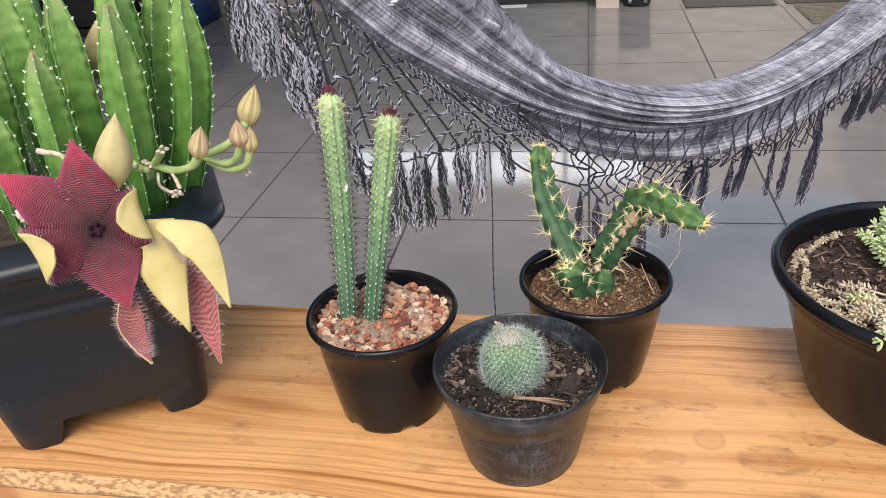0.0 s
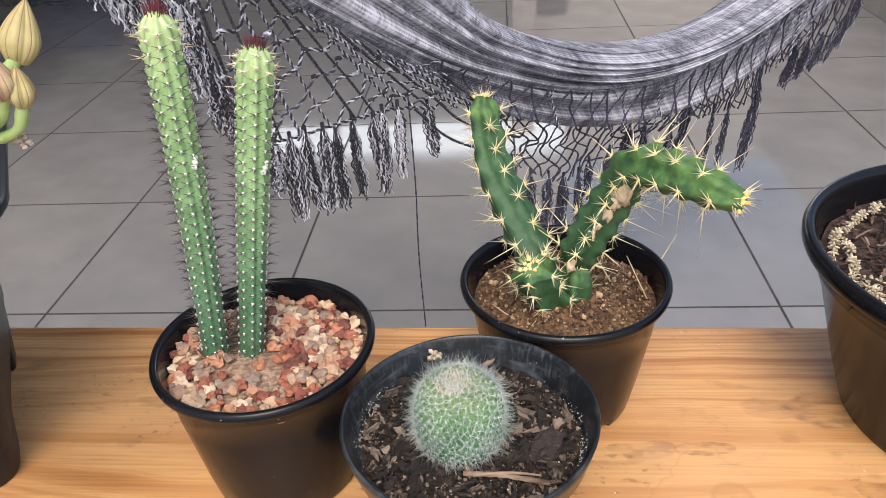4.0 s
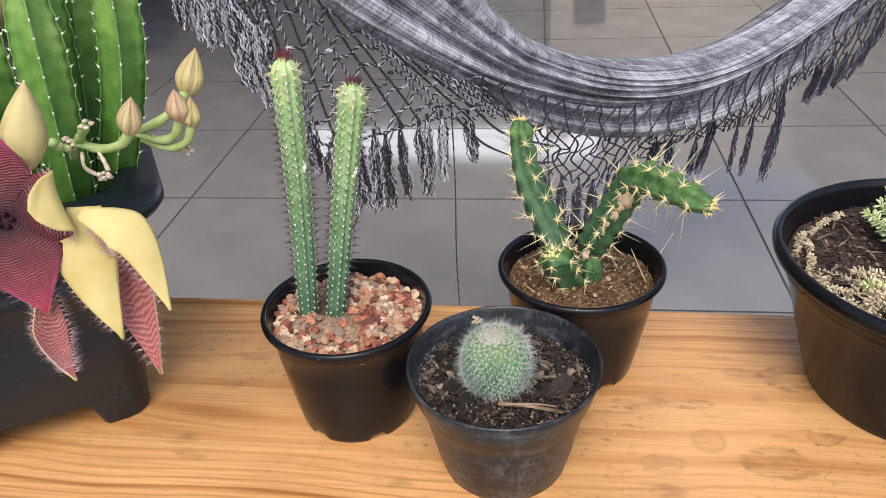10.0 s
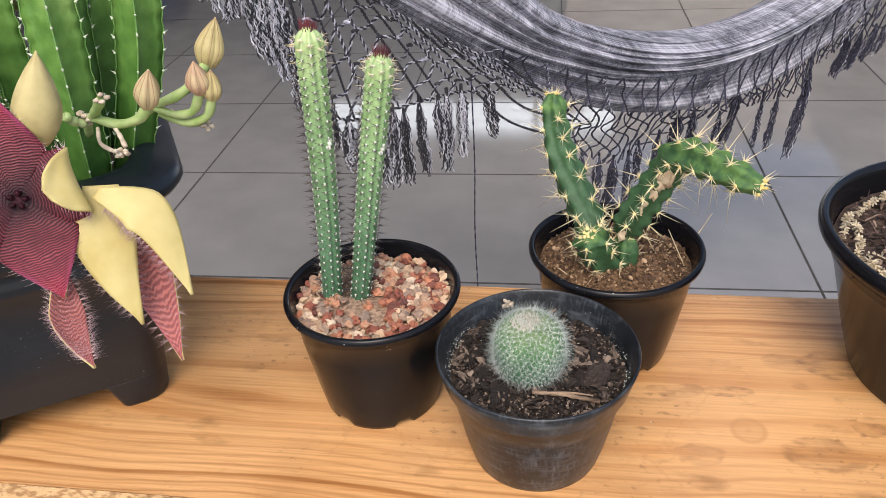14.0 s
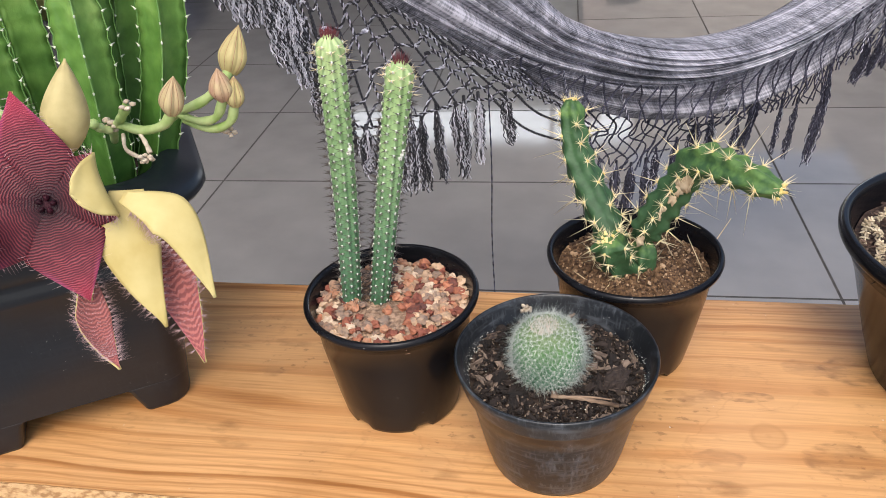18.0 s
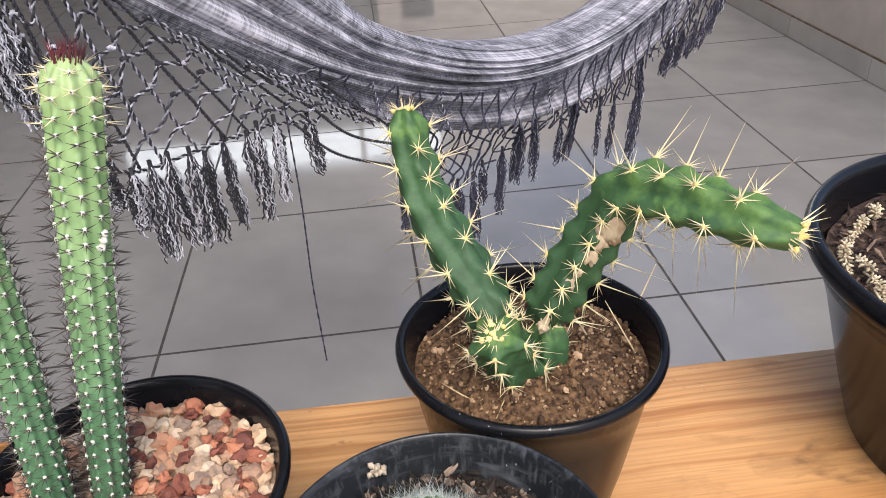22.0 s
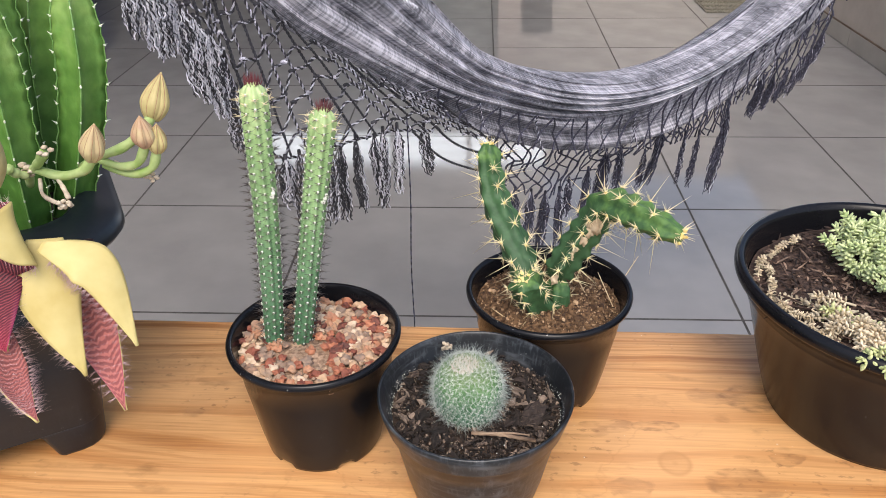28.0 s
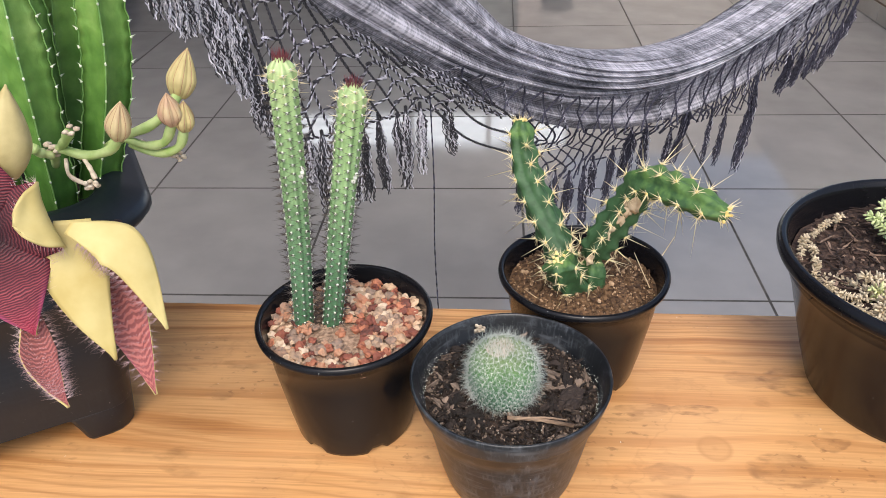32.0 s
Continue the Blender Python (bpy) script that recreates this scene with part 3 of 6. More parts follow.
# ---- floor, walls ----
floor = tagged(part("floor", box(bmesh.new(), -4.2, 0.30, FLOOR - 0.15, 2.212, 5.6, FLOOR - 0.0006), M_GROUT, smooth=False), "grey glazed tile floor with dark grout lines", "floor", kind="structure")
ground = bmesh.new()
box(ground, -300, -600, FLOOR - 0.35, 300, 300, FLOOR - 0.16)
tagged(part("ground", ground, material("paving", (0.30, 0.28, 0.26), 0.9, (0.38, 0.36, 0.33), 3), smooth=False), "pale paved ground outside the tiled patio", "ground", kind="structure")


def wall(name, x0, y0, x1, y1, z0=FLOOR - 0.01, z1=1.95, mat=None, label="beige plastered patio wall"):
    return tagged(part(name, box(bmesh.new(), x0, y0, z0, x1, y1, z1), mat or M_PLASTER, smooth=False), label, "wall", kind="structure")


wall("wall_east", 2.215, -0.2, 2.36, 5.45, z1=FLOOR + 1.25)
wall("wall_west", -4.35, -0.2, -4.2, 5.45)
wall("wall_north_1", -4.2, 5.45, -1.5, 5.6)
wall("wall_north_2", 0.85, 5.45, 2.36, 5.6, z1=FLOOR + 1.46)
wall("wall_north_5", 0.45, 5.45, 0.85, 5.6, z1=FLOOR + 1.12)
wall("wall_north_3", -1.5, 5.45, -0.75, 5.6, z1=FLOOR + 1.12)
wall("wall_north_4", -1.5, 5.45, 0.85, 5.6, z0=FLOOR + 1.46)
# Unseen roof slab, added to darken the left floor and what it reflects.
tagged(part("ceiling", box(bmesh.new(), -4.35, 0.9, 1.95, 0.4, 5.6, 2.1), M_PLASTER, smooth=False), "unseen roof slab added to shade the left floor", "ceiling", kind="structure")


def surface(points, uvs=None, wrap=False):
    """A skin over a net of points, with optional UVs."""
    bm = bmesh.new()
    layer = bm.loops.layers.uv.new("UVMap") if uvs else None
    vs = [[bm.verts.new(p) for p in row] for row in points]
    n = len(vs[0])
    for i in range(len(vs) - 1):
        for k in range(n if wrap else n - 1):
            k2 = (k + 1) % n
            f = bm.faces.new((vs[i][k], vs[i][k2], vs[i + 1][k2], vs[i + 1][k]))
            if layer:
                for lp, (a, c) in zip(f.loops, ((i, k), (i, k + 1), (i + 1, k + 1), (i + 1, k))):
                    lp[layer].uv = uvs(a / (len(vs) - 1), c / (n if wrap else n - 1))
    return bm


BALLS = {}


def blob(bm, at, size, seed=0, sub=1, rough=0.25, turn=None):
    """A small uneven lump."""
    if sub not in BALLS:
        tmp = bmesh.new()
        bmesh.ops.create_icosphere(tmp, subdivisions=sub, radius=1)
        tmp.verts.ensure_lookup_table()
        BALLS[sub] = ([v.co.copy() for v in tmp.verts], [[v.index for v in f.verts] for f in tmp.faces])
        tmp.free()
    m = Matrix.Translation(at) @ (turn or Matrix.Identity(4)) @ Matrix.Diagonal((*size, 1))
    off = Vector((seed * 3.1, seed, 0))
    vs = [bm.verts.new(m @ (co * (1 + rough * noise.noise(co * 1.7 + off)))) for co in BALLS[sub][0]]
    for f in BALLS[sub][1]:
        bm.faces.new([vs[i] for i in f])


def random_turn(rng, tilt=3.14):
    return Euler((rng.uniform(-tilt, tilt), rng.uniform(-tilt, tilt), rng.uniform(0, 6.28))).to_matrix().to_4x4()


def link_piece(name, me, parent, m):
    ob = new(name, me)
    ob.parent = parent
    ob.matrix_basis = m
    return ob


def mesh_of(name, bm, mat, smooth=False):
    me = bpy.data.meshes.new(name)
    bm.to_mesh(me)
    bm.free()
    me.materials.append(mat)
    if smooth:
        me.shade_smooth()
    return me


# ---- bench ----
bench = thing("bench", (0, 0, FLOOR), "narrow varnished pine plank bench holding potted cacti", "bench")
bm = bmesh.new()
box(bm, -0.9, -0.112, -0.042, 1.5, 0.112, 0, 0.0025)
plank = part("plank", bm, M_WOOD, bench, smooth=False)
plank.location, plank.rotation_euler = (0.25, 0.283, 0.785), (0, 0, radians(-0.9))
# torn, unvarnished front arris
rows = []
for i in range(321):
    x = -0.9 + 2.4 * i / 320
    wv = 0.0024 * noise.noise((x * 14, 0, 0)) + 0.0012 * noise.noise((x * 55, 3, 0))
    row = []
    for k in range(7):
        q = k / 6
        jag = 0.0016 * noise.noise((x * 190, q * 9, 2)) * (0.3 + q) + 0.0008 * noise.noise((x * 420, q * 21, 5))
        row.append((x, -0.1105 - 0.008 * q - (wv if k else 0), 0.0006 - 0.009 * q ** 1.6 + jag))
    row.append((x, -0.1165 - wv * 0.7, -0.0125))
    row.append((x, -0.1105, -0.0150))
    rows.append(row)
edge = part("rough_edge", surface(rows), M_SAWN, bench, "pale torn front edge of the plank")
edge.location, edge.rotation_euler = plank.location, plank.rotation_euler
for x in (-0.55, 1.6):
    leg = part("leg", box(bmesh.new(), -0.03, -0.09, 0, 0.03, 0.09, 0.742, 0.003), M_WOOD, bench, smooth=False)
    leg.location = (x, 0.28, 0)


# ---- pots ----
def pot_profile(r, h, rb, lip, collar=0.0, wall=0.0018, floor_in=0.004):
    pr = [(0.0001, 0.003), (rb * 0.8, 0.003), (rb - 0.004, 0.0), (rb - 0.001, 0.0004), (rb, 0.003)]
    if collar:
        rc = r - lip - 0.0015
        pr += [(rb + (rc - 0.003 - rb) * k, (h - collar) * k) for k in (0.25, 0.5, 0.75)]
        pr += [(rc - 0.003, h - collar - 0.001), (rc - 0.0004, h - collar + 0.0005), (rc, h - collar + 0.002), (r - 0.0012, h - 0.006)]
    else:
        rc = r - lip
        pr += [(rb + (rc - rb) * k, h * k * 0.9) for k in (0.25, 0.5, 0.75)]
        pr += [(rc - 0.0016, h - lip * 2.8), (rc - 0.0008, h - lip * 2.6), (rc, h - lip * 1.25), (r - 0.0012, h - lip * 1.2), (r - 0.0003, h - lip * 0.95)]
    pr += [(r, h - lip * 0.55), (r - lip * 0.18, h - lip * 0.14), (r - lip * 0.5, h), (r - lip * 0.85, h - lip * 0.2), (r - lip, h - lip * 0.8), (r - lip - wall, h - lip * 1.8)]
    if collar:
        pr += [(rc - wall - 0.0004, h - collar + 0.001), (rc - wall - 0.0024, h - collar - 0.0004), (rc - wall - 0.0034, h - collar - 0.002)]
    pr += [(rb + (r - lip - rb) * 0.55 - wall, h * 0.5), (rb - wall, floor_in), (0.0001, floor_in)]
    return pr


def make_pot(parent, r, h, rb, lip, mat, collar=0.0, n=72, notches=0):
    bm = lathe(pot_profile(r, h, rb, lip, collar), n)
    for v in bm.verts:
        a = math.atan2(v.co.y, v.co.x)
        rr = math.hypot(v.co.x, v.co.y)
        wob = 1 + 0.006 * math.sin(2 * a + r * 900) + 0.002 * math.sin(5 * a)
        v.co.x *= wob
        v.co.y *= wob
        if notches and v.co.z < 0.0035 and rr > rb * 0.75 and math.cos(notches * a) > 0.55:
            v.co.z += 0.0035
    return part("pot", bm, mat, parent)


def soil_disc(r, z, lump, seed, n=56, m=18, mound=0.0):
    bm = bmesh.new()
    loops = []
    for i in range(m + 1):
        q = max(i / m, 0.002) * r
        lp = []
        for k in range(n):
            a = 2 * math.pi * k / n
            x, y = q * math.cos(a), q * math.sin(a)
            lp.append((x, y, z + mound * (1 - (q / r) ** 2) + lump * noise.noise((x * 60 + seed, y * 60, 0)) + lump * 0.6 * noise.noise((x * 200 + seed, y * 200, 3))))
        loops.append(lp)
    rings(bm, loops, close_start=True)
    bmesh.ops.recalc_face_normals(bm, faces=bm.faces[:])
    return bm


def axis_points(base, tip, bulge, n):
    b, t = Vector(base), Vector(tip)
    return bezier([b, (b + t) / 2 + Vector(bulge), t], n)


def scatter(rng, r, n, gap):
    """Places on a disc, not nearer than gap."""
    out = []
    for _ in range(n * 30):
        a, q = rng.uniform(0, 6.283), r * math.sqrt(rng.random())
        p = Vector((q * math.cos(a), q * math.sin(a), 0))
        if all((p - o).length > gap for o in out):
            out.append(p)
            if len(out) == n:
                break
    return out


# ---- gravel pot with two columns ----
gravel_pot = thing("potted_cactus", (0.2309, 0.2735, 0), "two slender column cacti in a black pot of red gravel", "potted cactus", "potted plants on the bench")
make_pot(gravel_pot, 0.0546, 0.0845, 0.039, 0.0045, M_PLASTIC, notches=6)
part("soil", soil_disc(0.0480, 0.0722, 0.0016, 3), M_SANDY, gravel_pot, "sandy brown soil")
rng = random.Random(5)
stone_meshes = []
for k in range(9):
    bm = bmesh.new()
    blob(bm, (0, 0, 0), (0.0028 + 0.0012 * rng.random(), 0.0024 + 0.0006 * rng.random(), 0.0019 + 0.0006 * rng.random()), k, 2, 0.75)
    for v in bm.verts:
        v.co *= 1 + 0.10 * noise.noise(v.co * 900 + Vector((k, 0, 0)))
    stone_meshes.append(mesh_of("stone", bm, M_STONE))
for p in scatter(rng, 0.0464, 300, 0.0037):
    bare = math.hypot(p.x + 0.004, p.y + 0.012)
    if bare < 0.016 and rng.random() < 0.75 or math.hypot(p.x + 0.015, p.y - 0.008) < 0.012:
        continue
    s = rng.uniform(0.5, 1.4)
    link_piece("stone", stone_meshes[rng.randrange(9)], gravel_pot, Matrix.Translation((p.x, p.y, 0.0737 + rng.uniform(0, 0.0018))) @ random_turn(rng, 0.6) @ Matrix.Scale(s, 4))

RIBS = 10


def column(base, tip, bulge, parent, seed):
    rng = random.Random(seed)
    m = 270
    pts = axis_points(base, tip, bulge, m)
    length = (Vector(tip) - Vector(base)).length
    rows = round(length / 0.0049)

    def radius(s):
        return 0.0058 + 0.0022 * s ** 0.9 - (0.0 if s < 0.95 else 0.0052 * ((s - 0.95) / 0.05) ** 2)

    def shape(a, s):
        c = math.cos(RIBS * a)
        k = round(a / (2 * math.pi) * RIBS) % 2
        wart = max(0.0, c) ** 0.6 * math.cos(2 * math.pi * (s * rows - 0.5 * k))
        return 0.95 + 0.085 * c + 0.036 * wart

    bm = bmesh.new()
    tube(bm, pts, radius, 64, shape)
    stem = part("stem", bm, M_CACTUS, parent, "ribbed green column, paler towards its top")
    fs = frames(pts)
    wool, dark, pale = bmesh.new(), bmesh.new(), bmesh.new()
    for i in range(rows):
        for k in range(RIBS):
            s = (i + 0.5 * (k % 2)) / rows
            if s > 0.985:
                continue
            p, d, e, f = fs[int(s * m)]
            a = 2 * math.pi * k / RIBS
            out = e * math.cos(a) + f * math.sin(a)
            q = p + out * radius(s) * 1.085
            side = d.cross(out)
            turn = out.to_track_quat('Z', 'X').to_matrix().to_4x4()
            z = rng.uniform(0.85, 1.15)
            blob(wool, q, (0.00098 * z, 0.00086 * z, 0.00050), i, 1, 0.35, turn)
            young = s > 0.93
            for sg in (-1, 1):
                spine(pale if young else dark, q, out * rng.uniform(0.25, 0.5) + side * sg + d * rng.uniform(0.25, 0.7), rng.uniform(0.0034, 0.0050), 0.00033)
                spine(pale if young else dark, q, out * rng.uniform(0.3, 0.6) + side * sg + d * rng.uniform(-0.6, -0.1), rng.uniform(0.0024, 0.0040), 0.00024)
            for _ in range(2):
                spine(pale if s > 0.88 and rng.random() < 0.6 else dark, q, out + side * rng.uniform(-0.35, 0.35) + d * rng.uniform(-0.3, 0.5), rng.uniform(0.0042, 0.0074), 0.00028)
            if young:
                for _ in range(3):
                    spine(pale, q, out * rng.uniform(0.4, 1) + side * rng.uniform(-1, 1) + d * rng.uniform(-0.2, 0.8), rng.uniform(0.002, 0.0038), 0.00018)
    part("wool", wool, M_GREYWOOL, stem, "tiny greyish wool tufts in rows", kind="stuff")
    part("spine_coat", dark, M_DARKSPINE, stem, "thin dark spines", kind="stuff")
    part("young_spine_coat", pale, M_PALESPINE, stem, "pale young spines near the top", kind="stuff")
    red = bmesh.new()
    p, d, e, f = fs[-1]
    for _ in range(75):
        a, q = rng.uniform(0, 6.28), 0.0042 * math.sqrt(rng.random())
        o = e * math.cos(a) + f * math.sin(a)
        spine(red, p + o * q - d * 0.0012 * (q / 0.003), d + o * rng.uniform(0.0, 0.6) * (q / 0.004), rng.uniform(0.0034, 0.0074), 0.00028)
    part("crown_spine_tuft", red, M_REDSPINE, stem, "tuft of dark red spines", kind="stuff")
    return fs


G0 = Vector(gravel_pot.location)
fl = column(Vector((0.2042, 0.2745, 0.066)) - G0, Vector((0.2105, 0.2865, 0.239)) - G0, (0.0012, 0.001, 0), gravel_pot, 11)
fr_ = column(Vector((0.2203, 0.2785, 0.066)) - G0, Vector((0.2462, 0.2950, 0.2215)) - G0, (-0.0005, 0.0, 0), gravel_pot, 12)
for fs, s, side in ((fl, 0.63, 0.8), (fr_, 0.66, 0.9)):
    p, d, e, f = fs[int(270 * s)]
    bm = bmesh.new()
    toward = (Vector((side, -0.6, 0.2))).normalized()
    for k in range(3):
        blob(bm, p + toward * 0.0076 + d * (0.0021 * (k - 1)) + Vector((0.0006 * k, 0, 0)), (0.0016 - 0.0003 * k, 0.0011, 0.0013), k, 2, 0.5)
    part("wax_scale", bm, M_WOOL, gravel_pot, "white waxy scale insects on the stem")

# ---- ball cactus ----
ball_pot = thing("potted_cactus", (0.332, 0.2312, 0), "round woolly ball cactus in a scuffed black pot", "potted cactus", "potted plants on the bench")
make_pot(ball_pot, 0.0566, 0.0752, 0.0385, 0.002, M_OLDPLASTIC, collar=0.0165)
part("soil", soil_disc(0.0495, 0.0590, 0.0022, 9, mound=0.001), M_SOIL, ball_pot, "dark bark soil")
B0 = Vector(ball_pot.location)
rng = random.Random(17)
chip_meshes = []
for k in range(10):
    bm = bmesh.new()
    blob(bm, (0, 0, 0), (rng.uniform(0.0028, 0.0062), rng.uniform(0.0010, 0.0022), rng.uniform(0.0008, 0.0015)), k, 2 if k < 5 else 1, 1.2)
    for v in bm.verts:
        v.co.z += 0.0005 * math.sin(v.co.y * 3600 + k)
    chip_meshes.append(mesh_of("bark_chip", bm, M_BARK))
for p in scatter(rng, 0.0475, 250, 0.0034):
    s = rng.uniform(0.35, 0.8) if rng.random() < 0.66 else rng.uniform(1.0, 1.6)
    link_piece("bark_chip", chip_meshes[rng.randrange(10)], ball_pot, Matrix.Translation((p.x, p.y, 0.0610 + rng.uniform(0, 0.0036))) @ random_turn(rng, 0.6) @ Matrix.Scale(s, 4))
bm = bmesh.new()
for k in range(3400):
    a, q = rng.uniform(0, 6.28), 0.048 * math.sqrt(rng.random())
    s = rng.uniform(0.0003, 0.0011)
    blob(bm, (q * math.cos(a), q * math.sin(a), 0.0608 + rng.uniform(0, 0.0022)), (s * 1.5, s, s * 0.8), k, 1, 0.9, random_turn(rng))
part("soil_crumb", bm, M_BARK, ball_pot, "dark crumbs between the bark", smooth=False, kind="stuff")
bm = bmesh.new()
for k in range(60):
    a, q = rng.uniform(0, 6.28), 0.047 * rng.random() ** 0.3
    blob(bm, (q * math.cos(a), q * math.sin(a), 0.0615 + rng.uniform(0, 0.001)), (0.00038, 0.00034, 0.0003), k, 1, 0.8)
part("perlite", bm, M_WOOL, ball_pot, "white grit among the bark", kind="stuff")
bm = bmesh.new()
for k in range(420):
    side, lim = ((2.75, 0.55), (-0.15, 0.62))[k % 2]
    a = side + rng.gauss(0, lim * 0.6)
    low_ = rng.random() ** 1.6
    q = 0.0487 + 0.0032 * low_
    z = 0.00006 + 0.00020 * rng.random() ** 2
    blob(bm, (q * math.cos(a), q * math.sin(a), 0.0594 + 0.0050 * low_ + rng.uniform(-0.0004, 0.0004)), (z * 1.4, z * 1.4, z), k, 1, 0.9)
part("lime_crust", bm, M_WOOL, ball_pot, "white lime specks inside the pot wall", kind="stuff")
bm = bmesh.new()
tube(bm, bezier([Vector((0.330, 0.2045, 0.0665)) - B0, Vector((0.346, 0.2035, 0.0665)) - B0, Vector((0.3655, 0.2005, 0.0655)) - B0], 14), lambda s: 0.0011 + 0.0003 * math.sin(s * 9) * 0.4 + 0.0002 * math.sin(s * 41), 7)
tube(bm, bezier([Vector((0.334, 0.2032, 0.0670)) - B0, Vector((0.350, 0.2042, 0.0674)) - B0, Vector((0.362, 0.2035, 0.0668)) - B0], 12), lambda s: 0.0010 * (1 - 0.6 * s), 6)
part("stick", bm, M_STICK, ball_pot, "dry split stick on the soil")
bm = bmesh.new()
for k in range(16):
    q = k / 15
    blob(bm, Vector((0.3135 + 0.0030 * rng.uniform(-1, 1), 0.2770 + 0.0010 * rng.uniform(-1, 1), 0.0680 + 0.0040 * q)) - B0, (0.0013, 0.0010, 0.0013), k, 1, 0.9, random_turn(rng, 0.5))
part("crumb", bm, M_DRY, ball_pot, "pale beige crumb stuck inside the pot wall")
# one large split piece of bark
bm = bmesh.new()
blob(bm, (0, 0, 0), (0.0092, 0.0058, 0.0030), 5, 3, 0.5)
for v in bm.verts:
    v.co.z += 0.0009 * math.sin(v.co.y * 2600 + 6 * noise.noise(v.co * 90)) if v.co.z > 0 else 0
    v.co = Vector((0.3655, 0.2215, 0.0662)) - B0 + Euler((0.1, -0.12, 0.95)).to_matrix() @ v.co
part("bark_block", bm, M_BARK, ball_pot, "large dark split piece of bark", smooth=False)

BC, BR = Vector((0.3278, 0.2295, 0.0752)) - B0, Vector((0.0182, 0.0182, 0.0192))


def barrel(o):
    """A point of the flat-topped ball in the direction o."""
    h = math.hypot(o.x, o.y)
    k = (h ** 2.7 + abs(o.z) ** 2.7) ** (-1 / 2.7)
    dip = 0.0022 * max(0.0, o.z - 0.93) / 0.07
    return BC + Vector((o.x * BR.x, o.y * BR.y, o.z * BR.z)) * k - Vector((0, 0, dip))


bm = bmesh.new()
bmesh.ops.create_uvsphere(bm, u_segments=40, v_segments=24, radius=1)
for v in bm.verts:
    o = v.co.normalized()
    v.co = BC + (barrel(o) - BC) * (1 + 0.03 * noise.noise(o * 1.6 + Vector((4, 1, 0))))
white, wool = bmesh.new(), bmesh.new()
N = 520
for k in range(N):
    z = 1 - 1.66 * (k + 0.5) / N
    a = 2.399963 * k
    q = math.sqrt(1 - z * z)
    o = Vector((q * math.cos(a), q * math.sin(a), z))
    p = barrel(o)
    sz = (0.00135 if k > 24 else 0.0009) * rng.uniform(0.85, 1.15)
    turn = o.to_track_quat('Z', 'X').to_matrix().to_4x4()
    blob(bm, p, (sz, sz, sz * 1.25), k, 1, 0.15, turn)
    tip = p + o * sz * 1.15
    blob(wool, tip, (0.00034, 0.00034, 0.00024), k, 1, 0.5)
    t1 = o.orthogonal().normalized()
    t2 = o.cross(t1)
    for m in range(10):
        b = rng.uniform(0, 6.283)
        spine(white, tip, o * rng.uniform(0.15, 0.8) + t1 * math.cos(b) + t2 * math.sin(b), rng.uniform(0.0026, 0.0054), 0.00009)
    for m in range(3):
        spine(white, tip, o + t1 * rng.uniform(-0.9, 0.9) + t2 * rng.uniform(-0.9, 0.9) - Vector((0, 0, 0.25)), rng.uniform(0.0045, 0.0095), 0.00011)
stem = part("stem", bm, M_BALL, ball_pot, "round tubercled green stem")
part("spine_coat", white, M_WHITESPINE, stem, "dense fine white spines", kind="stuff")
part("wool", wool, M_WOOL, stem, "white wool dots in spirals", kind="stuff")
bm = bmesh.new()
for _ in range(330):
    a, q = rng.uniform(0, 6.28), 0.0080 * math.sqrt(rng.random())
    p = BC + Vector((q * math.cos(a) - 0.002, q * math.sin(a) - 0.001, BR.z * 0.96 + q * q * 14))
    spine(bm, p, (rng.uniform(-0.7, 0.7), rng.uniform(-0.7, 0.7), 1), rng.uniform(0.0015, 0.0042), 0.00016)
part("crown_wool", bm, material("pinkish_wool", (0.62, 0.50, 0.44), 0.9, (0.80, 0.74, 0.66), 200), stem, "pale pinkish wool on the crown", kind="stuff")

# ---- branching cactus ----
branch_pot = thing("potted_cactus", (0.381, 0.329, 0), "dark green branching cactus with long pale spines", "potted cactus", "potted plants on the bench")
make_pot(branch_pot, 0.0562, 0.0825, 0.039, 0.0045, M_PLASTIC, notches=6)
part("soil", soil_disc(0.0495, 0.0675, 0.0022, 21, mound=0.0085), M_BROWNSOIL, branch_pot, "loose brown soil")
Y0 = Vector(branch_pot.location)
rng = random.Random(23)
grain = bmesh.new()
for k in range(2400):
    a, q = rng.uniform(0, 6.283), 0.0475 * math.sqrt(rng.random())
    z = rng.uniform(0.00025, 0.0008) if rng.random() < 0.9 else rng.uniform(0.001, 0.0021)
    blob(grain, (q * math.cos(a), q * math.sin(a), 0.0684 + 0.0085 * (1 - (q / 0.0495) ** 2) + rng.uniform(0, 0.0012)), (z * 1.3, z, z * 0.85), k, 1, 0.8, random_turn(rng))
part("soil_crumb", grain, M_GRAIN, branch_pot, "brown soil crumbs", smooth=False, kind="stuff")
for a, b in (((0.4325, 0.350, 0.070), (0.446, 0.362, 0.087)), ((0.408, 0.331, 0.072), (0.392, 0.338, 0.100)), ((0.352, 0.305, 0.072), (0.342, 0.315, 0.0735)), ((0.424, 0.322, 0.071), (0.414, 0.335, 0.090))):
    bm = bmesh.new()
    tube(bm, [Vector(a) - Y0, (Vector(a) + Vector(b)) / 2 - Y0, Vector(b) - Y0], lambda s: 0.00045 * (1 - 0.5 * s), 5)
    part("straw", bm, M_STRAW, branch_pot, "dry straw in the soil")


